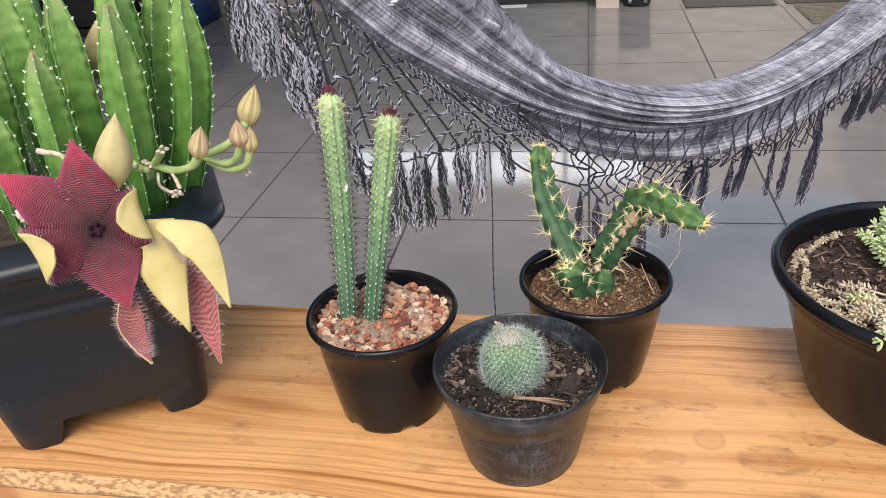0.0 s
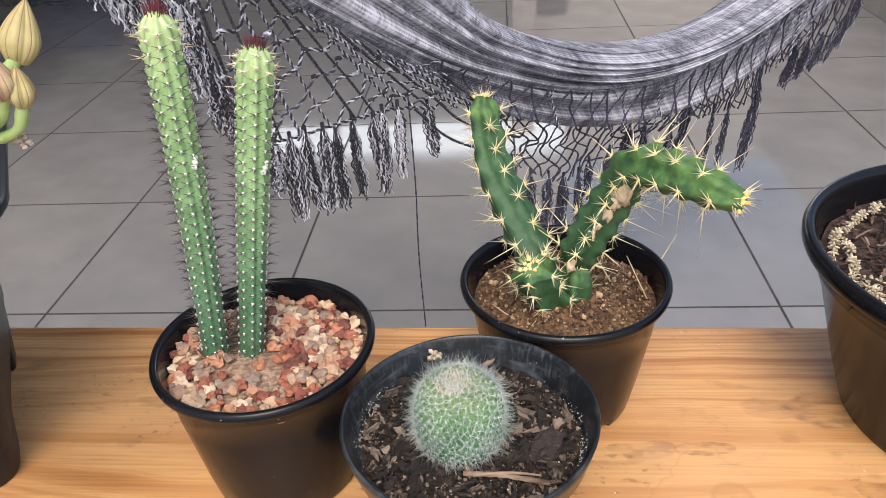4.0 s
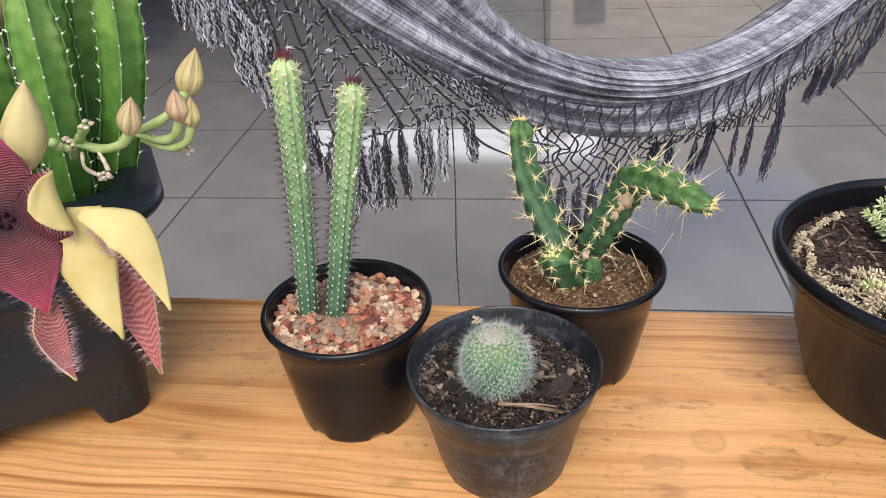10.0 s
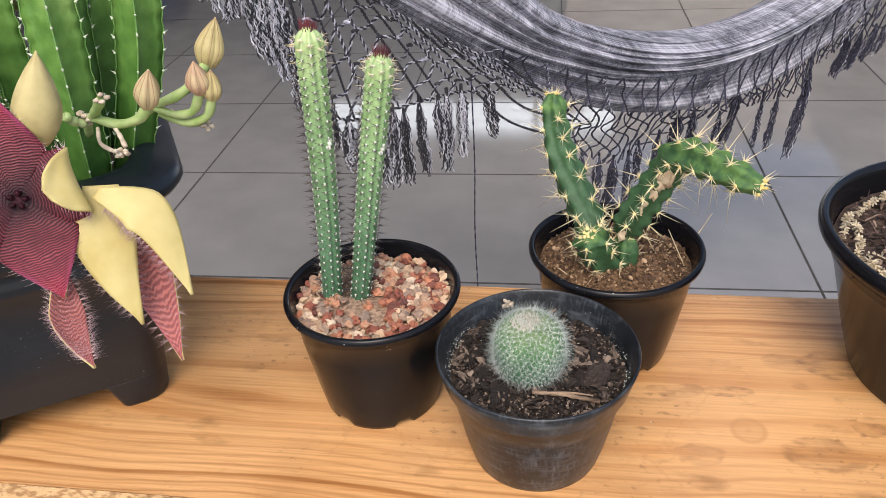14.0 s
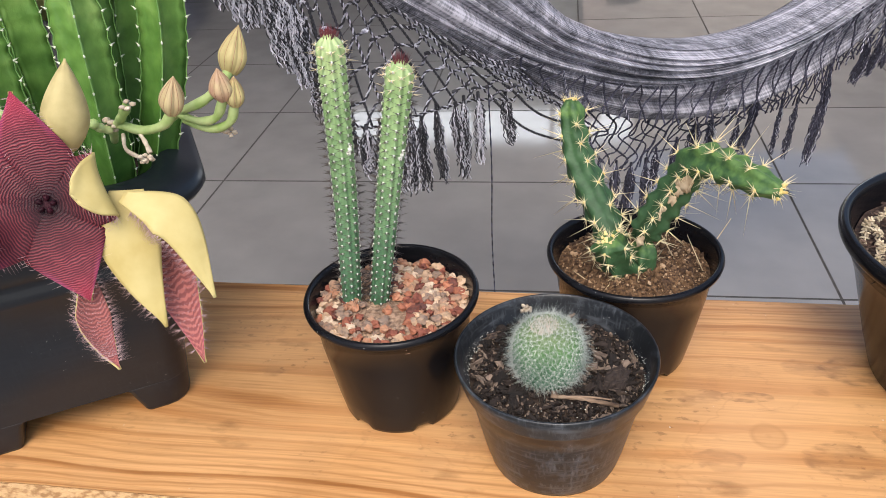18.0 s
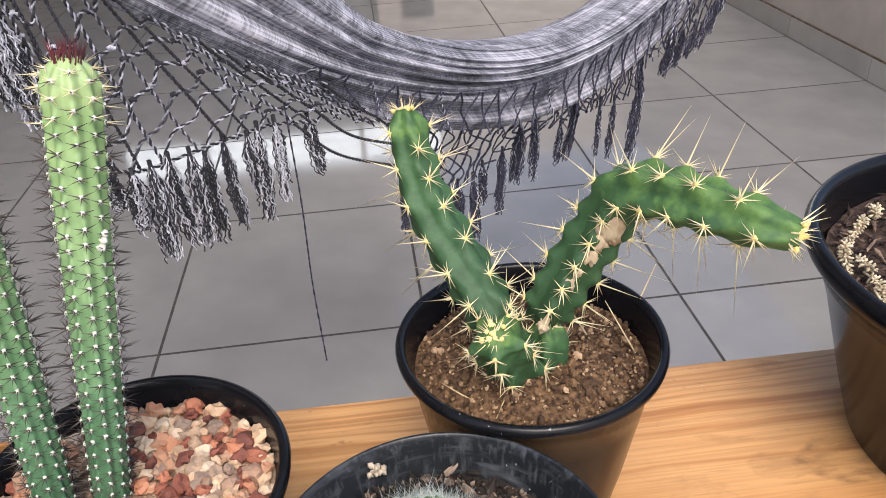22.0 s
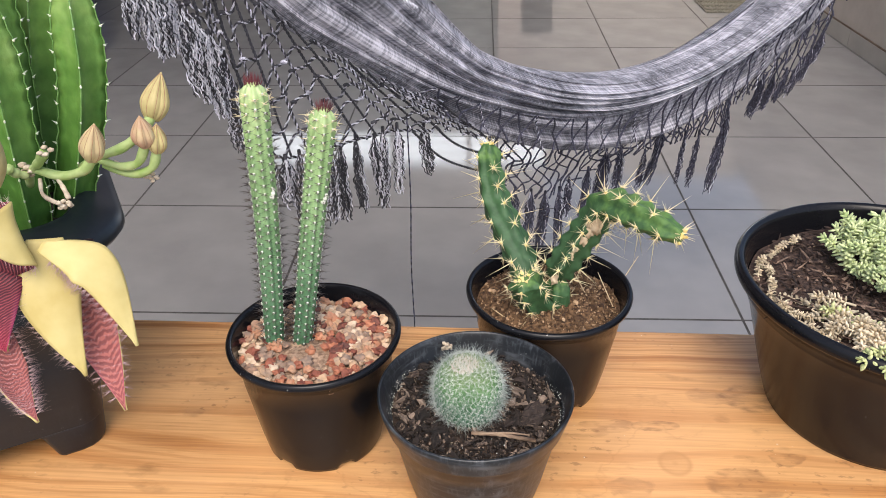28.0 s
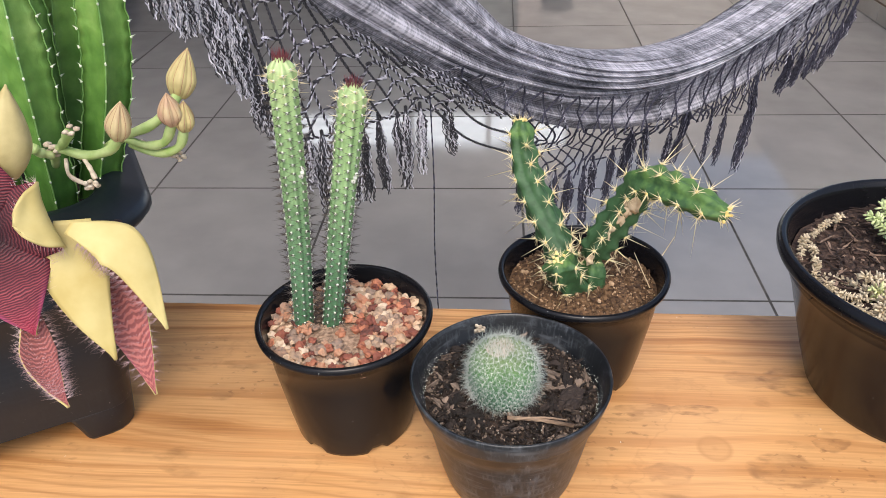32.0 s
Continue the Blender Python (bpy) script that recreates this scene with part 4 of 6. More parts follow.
def branch(pts, radius, areoles, seed, ribs=5, twist=0.0, tuft=False):
    rng = random.Random(seed)
    line = bezier([Vector(p) - Y0 for p in pts], 90)
    fs = frames(line)

    def shape(a, s):
        c = math.cos(ribs * (a + twist * s))
        k = round((a + twist * s) / (2 * math.pi) * ribs) % ribs
        return 0.96 + 0.13 * c + 0.115 * math.cos(2 * math.pi * (s * areoles - 0.5 * (k % 2))) * max(0.0, c) ** 0.7 + 0.035 * noise.noise((math.cos(a) * 2, math.sin(a) * 2, s * 16 + seed))

    bm = bmesh.new()
    tube(bm, line, radius, 50, shape)
    stem = part("stem", bm, M_YCACTUS, branch_pot, "dark green ribbed stem with wavy edges")
    sp, wl = bmesh.new(), bmesh.new()
    for k in range(ribs):
        for i in range(areoles + 1):
            s = (i + 0.5 * (k % 2)) / areoles
            if not 0.06 < s < 0.995:
                continue
            p, d, e, f = fs[int(s * 90)]
            a = 2 * math.pi * k / ribs - twist * s
            out = e * math.cos(a) + f * math.sin(a)
            q = p + out * radius(s) * 1.16
            blob(wl, q, (0.0012, 0.0012, 0.0012), i + k, 1, 0.4)
            side = d.cross(out)
            for m in range(10):
                b = 6.283 * m / 10 + rng.uniform(-0.3, 0.3)
                spine(sp, q, out * rng.uniform(0.25, 0.8) + side * math.cos(b) + d * math.sin(b), rng.uniform(0.004, 0.0085), 0.00032)
            for _ in range(rng.choice((1, 1, 2))):
                spine(sp, q, out + side * rng.uniform(-0.35, 0.35) + d * rng.uniform(-0.2, 0.5), rng.uniform(0.010, 0.024) * (1 if areoles > 4 else 0.5), 0.00040)
    p, d, e, f = fs[-1]
    for _ in range(46 if tuft else 30):
        b, q = rng.uniform(0, 6.28), rng.uniform(0, 0.005)
        o = e * math.cos(b) + f * math.sin(b)
        spine(sp, p + o * q - d * 0.001, d * rng.uniform(0.4, 1) + o * rng.uniform(0.2, 1.2), rng.uniform(0.003, 0.009), 0.00032)
        if _ % 3 == 0:
            blob(wl, p + o * q, (0.0011, 0.0011, 0.0011), _, 1, 0.4)
    part("spine_coat", sp, M_PALESPINE, stem, "long pale straw-coloured spines", kind="stuff")
    part("wool", wl, M_YELLOWSPINE, stem, "yellowish wool tufts", kind="stuff")
    return stem, fs


branch([(0.374, 0.318, 0.066), (0.3675, 0.3185, 0.092), (0.3605, 0.3275, 0.1065), (0.3525, 0.340, 0.1195), (0.3445, 0.354, 0.1335), (0.3405, 0.3640, 0.1500), (0.3385, 0.3700, 0.1690)], lambda s: 0.0080 + 0.0017 * math.sin(min(1.0, s * 1.3) * 2.6) - 0.0018 * max(0, s - 0.7) / 0.3 - 0.0035 * max(0, (s - 0.93) / 0.07) ** 2, 8, 31, twist=0.6)
st, fs = branch([(0.3835, 0.3225, 0.0945), (0.3890, 0.3208, 0.1065), (0.3965, 0.3190, 0.1225), (0.4045, 0.3150, 0.1400), (0.4095, 0.3070, 0.1565), (0.4190, 0.2925, 0.1605), (0.4285, 0.2760, 0.1625), (0.4425, 0.2560, 0.1632)], lambda s: 0.0090 + 0.0010 * math.sin(min(1.0, s * 1.7) * 2.6) - 0.0006 * s - 0.0035 * max(0, (0.08 - s) / 0.08) - 0.0026 * max(0, s - 0.75) / 0.25 - 0.0030 * max(0, (s - 0.93) / 0.07) ** 2, 11, 32, twist=0.5)
branch([(0.378, 0.322, 0.064), (0.370, 0.3135, 0.083), (0.3635, 0.3050, 0.0985), (0.3605, 0.3010, 0.1065)], lambda s: 0.0110 - 0.002 * s - 0.0050 * max(0, (s - 0.75) / 0.25) ** 2, 4, 33, tuft=True)
branch([(0.386, 0.324, 0.060), (0.3865, 0.3215, 0.076), (0.3862, 0.3215, 0.0935)], lambda s: 0.0098 - 0.0020 * s - 0.0035 * max(0, (s - 0.7) / 0.3) ** 2, 1, 34)
bm = bmesh.new()
for s, up, sx in ((0.47, 0.5, 0.0066), (0.42, 0.2, 0.0044), (0.36, 0.0, 0.0040), (0.31, 0.6, 0.0034), (0.25, 0.2, 0.0030), (0.05, 0.2, 0.0036)):
    p, d, e, f = fs[int(s * 90)]
    o = (Vector((-0.05, -0.85, 0.35 + 0.3 * up)) - d * d.dot(Vector((-0.05, -0.85, 0.35 + 0.3 * up)))).normalized()
    turn = o.to_track_quat('Z', 'X').to_matrix().to_4x4()
    blob(bm, p + o * 0.0092, (sx, sx * 0.6, 0.0012), s * 10, 3, 1.1, turn)
part("scar", bm, M_CORK, st, "tan corky scars", kind="stuff")

# ---- stonecrop bowl ----
sedum_pot = thing("potted_succulent", (0.604, 0.313, 0), "pale green stonecrop in a wide black bowl pot", "potted plant", "potted plants on the bench")
make_pot(sedum_pot, 0.1035, 0.1045, 0.068, 0.0075, M_PLASTIC, n=110)
part("soil", soil_disc(0.092, 0.0865, 0.0035, 33), M_LITTERSOIL, sedum_pot, "reddish brown bark soil")
S0 = Vector(sedum_pot.location)
rng = random.Random(41)
chips = bmesh.new()
for k in range(1500):
    a, q = rng.uniform(0, 6.283), 0.0895 * math.sqrt(rng.random())
    long_ = rng.random() < 0.3
    blob(chips, (q * math.cos(a), q * math.sin(a), 0.0875 + rng.uniform(0, 0.0028)), (rng.uniform(0.004, 0.010) if long_ else rng.uniform(0.0008, 0.0034), rng.uniform(0.0004, 0.0009) if long_ else rng.uniform(0.0006, 0.0016), 0.0007), k, 1, 1.0, random_turn(rng, 0.45))
part("bark_litter", chips, M_REDBARK, sedum_pot, "dark bark chips", smooth=False, kind="stuff")


def sprig_mesh(name, mat, seed, length, leaf, dry=False):
    rng = random.Random(seed)
    bm = bmesh.new()
    line = bezier([(0, 0, 0), (rng.uniform(-0.2, 0.2) * length, rng.uniform(-0.2, 0.2) * length, length * 0.55), (rng.uniform(-0.3, 0.3) * length, rng.uniform(-0.3, 0.3) * length, length)], 10)
    tube(bm, line, 0.0009, 5)
    fs = frames(line)
    n = int(length / (0.00085 if dry else 0.00066))
    for k in range(n):
        s = 0.25 + 0.75 * k / n
        p, d, e, f = fs[min(10, int(s * 10))]
        a = 2.4 * k
        o = e * math.cos(a) + f * math.sin(a)
        w = (o * (1.0 if s < 0.9 else 0.6) + d * (0.35 + (0.9 if s > 0.85 else 0))).normalized()
        m = w.to_track_quat('X', 'Z').to_matrix().to_4x4()
        l = leaf * (1 - 0.35 * max(0, (s - 0.8) / 0.2)) * rng.uniform(0.8, 1.15)
        blob(bm, p + w * l * 0.55, (l * 0.58, l * 0.24, l * 0.15), k, 1, 0.15, m)
    return mesh_of(name, bm, mat, True)


fresh = [sprig_mesh("sprig", M_SEDUM, 50 + k, 0.015 + 0.003 * k, 0.0043 + 0.0003 * k) for k in range(4)]
dried = [sprig_mesh("dry_sprig", M_DRYSEDUM, 60 + k, 0.030 + 0.005 * k, 0.0050, True) for k in range(4)]
mid_ = [sprig_mesh("fading_sprig", material("fading_stonecrop", (0.40, 0.46, 0.20), 0.55, (0.62, 0.60, 0.32), 50, random=0.15), 70 + k, 0.022, 0.006) for k in range(2)]
for p in scatter(rng, 0.047, 150, 0.0052):
    q = Vector((0.624 + p.x * 0.98, 0.338 + p.y * 0.9, 0)) - S0
    if math.hypot(q.x, q.y) > 0.088:
        continue
    up = 0.014 * (1 - (p.length / 0.05) ** 2) + rng.uniform(-0.002, 0.003)
    link_piece("sprig", fresh[rng.randrange(4)], sedum_pot, Matrix.Translation((q.x, q.y, 0.0895 + up * 0.9)) @ Euler((-p.y * 17 + rng.uniform(-0.45, 0.45), p.x * 17 + rng.uniform(-0.45, 0.45), rng.uniform(0, 6.3))).to_matrix().to_4x4() @ Matrix.Scale(rng.uniform(0.85, 1.2), 4))
for x, y in ((0.632, 0.281), (0.640, 0.285), (0.625, 0.279), (0.645, 0.275), (0.634, 0.286), (0.618, 0.292), (0.62, 0.272), (0.64, 0.275)):
    link_piece("sprig", fresh[rng.randrange(4)], sedum_pot, Matrix.Translation(Vector((x, y, 0.09)) - S0) @ Euler((rng.uniform(-0.6, 0.6), rng.uniform(-0.6, 0.6), rng.uniform(0, 6.3))).to_matrix().to_4x4())
# dried and fading stems lying over the soil and the rim
for x, y, yaw, pitch, kind_ in ((0.536, 0.290, 140, 85, 0), (0.541, 0.284, 320, 86, 0), (0.550, 0.276, 325, 85, 0),
                                (0.562, 0.288, 200, 84, 0), (0.566, 0.290, 228, 82, 0), (0.572, 0.288, 246, 80, 0), (0.556, 0.281, 190, 85, 1), (0.580, 0.284, 262, 80, 0), (0.575, 0.275, 245, 82, 0),
                                (0.586, 0.268, 240, 80, 1), (0.578, 0.262, 225, 80, 1), (0.592, 0.262, 255, 78, 1), (0.566, 0.270, 215, 84, 1), (0.600, 0.270, 280, 80, 0), (0.569, 0.297, 170, 84, 0), (0.592, 0.276, 300, 80, 1),
                                (0.560, 0.240, 225, 100, 1), (0.566, 0.237, 240, 100, 1), (0.548, 0.262, 205, 86, 0), (0.555, 0.270, 220, 85, 0), (0.585, 0.247, 250, 84, 0), (0.545, 0.280, 170, 86, 1), (0.573, 0.252, 235, 84, 0),
                                (0.583, 0.262, 205, 84, 0), (0.590, 0.256, 190, 85, 0), (0.577, 0.268, 270, 82, 0), (0.600, 0.262, 220, 84, 0), (0.610, 0.258, 250, 82, 0), (0.565, 0.262, 160, 86, 0)):
    if y > 0.241:
        q = Vector((x, y, 0)) - Vector((S0.x, S0.y, 0)) + Vector((math.cos(radians(yaw)), math.sin(radians(yaw)), 0)) * 0.044
        if q.length > 0.086:
            x, y = x - q.x * (1 - 0.086 / q.length), y - q.y * (1 - 0.086 / q.length)
    me = (dried if kind_ == 0 else mid_)[rng.randrange(4 if kind_ == 0 else 2)]
    link_piece("dry_sprig" if kind_ == 0 else "fading_sprig", me, sedum_pot, Matrix.Translation(Vector((x, y, 0.0915 if y > 0.241 else 0.1065)) - S0) @ Euler((0, radians(pitch), radians(yaw))).to_matrix().to_4x4())
# a withered chain along the foot of the rim
for k in range(11):
    a = radians(128 + 9.5 * k)
    along = Vector((-math.sin(a), math.cos(a), 0))
    at = Vector((math.cos(a), math.sin(a), 0)) * rng.uniform(0.078, 0.083) - along * 0.013
    link_piece("dry_sprig", dried[k % 4], sedum_pot, Matrix.Translation((at.x, at.y, 0.0915 - S0.z)) @ Euler((0, radians(rng.uniform(84, 88)), a + radians(90 + rng.uniform(-6, 6)))).to_matrix().to_4x4() @ Matrix.Scale(rng.uniform(0.55, 0.75), 4))
bm = bmesh.new()
tube(bm, bezier([Vector((0.59, 0.272, 0.091)) - S0, Vector((0.596, 0.268, 0.097)) - S0, Vector((0.599, 0.258, 0.094)) - S0], 8), 0.0009, 6)
part("red_stalk", bm, material("red_stalk", (0.25, 0.06, 0.05), 0.6, (0.35, 0.10, 0.08), 60), sedum_pot, "short reddish stalk")

# ---- stapelia planter ----
planter = thing("potted_stapelia", (-0.007, 0.283, 0), "black footed planter of green stapelia with maroon starfish flowers", "potted plant", "potted plants on the bench")
planter.rotation_euler = (0, 0, radians(30))


def rounded(half, r, z, n=8):
    pts = []
    for cx, cy, a0 in ((1, 1, 0), (-1, 1, 90), (-1, -1, 180), (1, -1, 270)):
        for k in range(n + 1):
            a = radians(a0 + 90 * k / n)
            pts.append((cx * (half - r) + r * math.cos(a), cy * (half - r) + r * math.sin(a), z))
    return pts


bm = bmesh.new()
rings(bm, [rounded(h, r, z) for h, r, z in ((0.0660, 0.012, 0.0225), (0.0712, 0.0150, 0.0225), (0.07123, 0.0150, 0.0228), (0.0716, 0.0150, 0.0245), (0.0738, 0.016, 0.042), (0.0752, 0.017, 0.046), (0.0775, 0.018, 0.075), (0.0798, 0.020, 0.108), (0.0822, 0.021, 0.1105), (0.0830, 0.022, 0.117), (0.0812, 0.022, 0.1195), (0.0815, 0.022, 0.124), (0.0842, 0.023, 0.1265), (0.0852, 0.024, 0.134),
                                            (0.0885, 0.026, 0.152), (0.100, 0.034, 0.155), (0.110, 0.042, 0.158), (0.113, 0.044, 0.162), (0.1125, 0.044, 0.166), (0.109, 0.042, 0.1685), (0.096, 0.034, 0.1735), (0.090, 0.030, 0.174), (0.086, 0.027, 0.171), (0.080, 0.022, 0.145))], close_start=True)
for v in bm.verts:
    if v.co.z > 0.153:
        v.co.z += 0.002 * math.sin(v.co.x * 25 + 1)
part("planter_body", bm, M_PLANTERPLASTIC, planter, "flared black plastic body with a wide rolled rim")
for sx in (-1, 1):
    for sy in (-1, 1):
        bm = bmesh.new()

        def foot_ring(inner, outer, z):
            pts = []
            for x, y, ax, ay in ((outer, outer, 1, 1), (inner, outer, -1, 1), (inner, inner, -1, -1), (outer, inner, 1, -1)):
                r = 0.0150 if ax > 0 and ay > 0 else 0.004
                a0 = math.degrees(math.atan2(ay, ax)) - 45
                for k in range(5):
                    a = radians(a0 + 90 * k / 4)
                    pts.append((sx * (x - ax * r + r * math.cos(a)), sy * (y - ay * r + r * math.sin(a)), z))
            return pts
        rings(bm, [foot_ring(0.0385, 0.0680, 0.0), foot_ring(0.0375, 0.0688, 0.002), foot_ring(0.032, 0.0710, 0.020), foot_ring(0.0292, 0.07122, 0.0221), foot_ring(0.029, 0.07126, 0.0224)], True, True)
        bmesh.ops.recalc_face_normals(bm, faces=bm.faces[:])
        part("foot", bm, M_PLANTERPLASTIC, planter)
bm = bmesh.new()
rings(bm, [rounded(0.083, 0.024, 0.157), rounded(0.05, 0.02, 0.159), rounded(0.01, 0.008, 0.160)], close_end=True)
part("soil", bm, M_SOIL, planter, "dark soil between the stems")
PM = Matrix.LocRotScale(planter.location, planter.rotation_euler, None).inverted()


def pl(*p):
    return PM @ Vector(p)


def stapelia_stem(base, mid, tip, r, turn, seed):
    rng = random.Random(seed)
    line = bezier([pl(*base), pl(*mid), pl(*tip)], 72)
    fs = frames(line)
    length = (Vector(tip) - Vector(base)).length
    teeth = round(length / 0.0110)
    turn = round((turn - 0.2) / 0.1309) * 0.1309
    ph = [rng.uniform(0, 6.28) for _ in range(4)]

    def radius(s):
        body = 0.82 + 0.30 * math.sin(min(1, s * 1.5) * 1.57) - 0.10 * s
        return 0.71 * r * body * (1 if s < 0.62 else max(0.10, 1 - 0.86 * ((s - 0.62) / 0.38) ** 2.1))

    def shape(a, s):
        c, q = abs(math.cos(a - turn)), abs(math.sin(a - turn))
        p = 0.60
        base_ = (c ** p + q ** p) ** (-1 / p)
        k = int(round((a - turn) / 1.5708)) % 4
        crest = max(0.0, math.cos(2 * (a - turn))) if k % 2 == 0 else max(0.0, -math.cos(2 * (a - turn)))
        crest = crest ** 6
        wave = math.cos(2 * math.pi * s * teeth + ph[k])
        return 0.06 + 0.94 * base_ ** 0.9 + (0.030 * crest + 0.012) * wave + 0.03 * noise.noise((math.cos(a) * 1.5, math.sin(a) * 1.5, s * 7 + seed))

    bm = bmesh.new()
    tube(bm, line, radius, 48, shape)
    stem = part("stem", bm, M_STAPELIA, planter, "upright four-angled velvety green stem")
    white = bmesh.new()
    for k in range(4):
        a = turn + k * 1.5708
        for i in range(teeth + 1):
            s = (i - ph[k] / 6.283 + rng.uniform(-0.08, 0.08)) / teeth
            if not 0.04 < s < 0.97:
                continue
            p, d, e, f = fs[int(s * 72)]
            o = e * math.cos(a) + f * math.sin(a)
            if rng.random() < 0.15:
                continue
            q = p + o * radius(s) * 1.03
            spine(white, q - o * 0.0006, o + d * rng.uniform(0.3, 1.0), rng.uniform(0.0020, 0.0034), 0.0007, 4)
            blob(white, q, (0.0006, 0.0006, 0.0009), i, 1, 0.3)
    part("tooth_edge", white, M_TOOTH, stem, "small whitish teeth along the angles", kind="stuff")
    p, d, e, f = fs[-1]
    bm = bmesh.new()
    for k in range(4):
        a = turn + 1.571 * k
        spine(bm, p - d * 0.002 + (e * math.cos(a) + f * math.sin(a)) * 0.0009, d + (e * math.cos(a) + f * math.sin(a)) * 0.12, 0.0042, 0.0010, 5)
    part("growing_tip", bm, M_TIP, stem, "brownish pink growing tip")
    ribs = bmesh.new()
    for k in range(4):
        a = turn + k * 1.5708
        rad = [p + (e * math.cos(a) + f * math.sin(a)) * radius(i / 72) * (shape(a, i / 72) - 0.012) for i, (p, d, e, f) in enumerate(fs)][2:70]
        tube(ribs, rad[::2], 0.00042, 5)
    part("pale_angle", ribs, M_RIB, stem, "paler green angles of the stem", kind="stuff")


for k, (base, mid, tip, r, turn) in enumerate((
        ((0.078, 0.262, 0.145), (0.087, 0.258, 0.235), (0.092, 0.257, 0.304), 0.0175, 0.15),
        ((0.042, 0.240, 0.145), (0.049, 0.235, 0.235), (0.051, 0.234, 0.283), 0.0150, 0.25),
        ((0.034, 0.288, 0.145), (0.036, 0.285, 0.245), (0.038, 0.285, 0.312), 0.0185, -0.3),
        ((0.088, 0.286, 0.150), (0.114, 0.291, 0.235), (0.122, 0.291, 0.307), 0.0170, 0.1),
        ((0.056, 0.318, 0.145), (0.075, 0.325, 0.245), (0.093, 0.325, 0.322), 0.0160, -0.2),
        ((0.057, 0.300, 0.145), (0.069, 0.300, 0.255), (0.068, 0.300, 0.330), 0.0175, 0.3),
        ((0.004, 0.278, 0.145), (0.006, 0.275, 0.255), (0.006, 0.275, 0.326), 0.0190, -0.25),
        ((-0.012, 0.252, 0.145), (-0.002, 0.250, 0.235), (0.005, 0.250, 0.287), 0.0165, 0.2),
        ((0.008, 0.232, 0.145), (0.012, 0.226, 0.215), (0.013, 0.225, 0.257), 0.0170, -0.1),
        ((-0.05, 0.300, 0.145), (-0.05, 0.300, 0.255), (-0.055, 0.300, 0.330), 0.0175, 0.3),
        ((-0.03, 0.330, 0.145), (-0.025, 0.335, 0.250), (-0.02, 0.335, 0.320), 0.0170, 0.8))):
    stapelia_stem(base, mid, tip, r, turn, 80 + k)


# ---- flowers and buds of the stapelia ----
def petal(parent, root, mid, tip, face, width, cup, hairs=0, seed=0, tone=(0.0, 1.0), flat=0.0, neck=0.22):
    """One lobe: maroon towards face, yellow behind; root, mid and tip in metres."""
    rng = random.Random(seed)
    line = bezier([pl(*root), pl(*mid), pl(*tip)], 26)
    fv = PM.to_3x3() @ Vector(face)
    pts, margin = [], []
    for i, p in enumerate(line):
        d = (line[min(i + 1, 26)] - line[max(i - 1, 0)]).normalized()
        side = d.cross(fv).normalized()
        nrm = side.cross(d).normalized()
        s = i / 26
        w = width * (neck + (0.92 - neck) / 0.4 * s if s < 0.40 else 0.92 + 0.06 * math.sin((s - 0.40) * 3)) * (1 if s < 0.42 else max(0.012, 1 - ((s - 0.42) / 0.58) ** 1.2))
        row = []
        for k in range(13):
            t = -1 + k / 6
            ripple = 0.0004 * math.sin(s * 17 + t * 3)
            row.append(p + side * (w * t) + nrm * (cup * w * (t * t - flat) + ripple * abs(t)))
        pts.append(row)
        margin.append((row[0], row[-1], side, nrm, d))
    ob = part("petal", surface(pts, lambda a, b: (tone[0] + (tone[1] - tone[0]) * a, b)), [M_ROSEPETAL, M_PETALBACK], parent, "dusty rose striped lobe, yellow behind")
    mod = ob.modifiers.new("thick", 'SOLIDIFY')
    mod.thickness, mod.offset, mod.material_offset, mod.material_offset_rim = 0.0008, -1.0, 1, 1
    if hairs:
        bm = bmesh.new()
        for _ in range(int(hairs * 1.3)):
            i = rng.randrange(3, 25)
            a, b, side, nrm, d = margin[i]
            left = cup < 0.15 or rng.random() < 0.5
            q = a if left else b
            o = (-side if left else side)
            spine(bm, q, o * rng.uniform(0.4, 1.1) + nrm * rng.uniform(0.1, 1.0) + d * rng.uniform(-0.4, 0.6), rng.uniform(0.0025, 0.0075), 0.00006)
        for _ in range(hairs):
            row, (a, b, side, nrm, d) = rng.choice(list(zip(pts, margin))[3:23])
            q = row[rng.randrange(1, 12)]
            spine(bm, q, nrm + side * rng.uniform(-0.6, 0.6) + d * rng.uniform(-0.2, 0.7), rng.uniform(0.0015, 0.0040), 0.00006)
        part("hair_fringe", bm, M_HAIR, ob, "long pinkish hairs on lobe and margin", kind="stuff")
    return ob


C1 = Vector((0.1045, 0.1705, 0.1995))
FACE1 = (0.45, -0.78, 0.42)


def flower_middle(c, face, name_label):
    fv = (PM.to_3x3() @ Vector(face)).normalized()
    bm = bmesh.new()
    turn = fv.to_track_quat('Z', 'Y').to_matrix().to_4x4()
    blob(bm, pl(*c) - fv * 0.002, (0.0085, 0.0085, 0.0022), 3, 2, 0.1, turn)
    for k in range(5):
        a = 1.2566 * k
        blob(bm, pl(*c) + (turn @ Vector((0.0032 * math.cos(a), 0.0032 * math.sin(a), 0.0012))), (0.0016, 0.0016, 0.0014), k, 1, 0.3)
        spine(bm, pl(*c) + (turn @ Vector((0.0022 * math.cos(a), 0.0022 * math.sin(a), 0.001))), turn @ Vector((math.cos(a), math.sin(a), 1.4)), 0.0042, 0.0009, 5)
    return part("flower", bm, material("near_black_maroon", (0.010, 0.001, 0.004), 0.6, (0.035, 0.003, 0.010), 200, specular=0.2), planter, name_label)


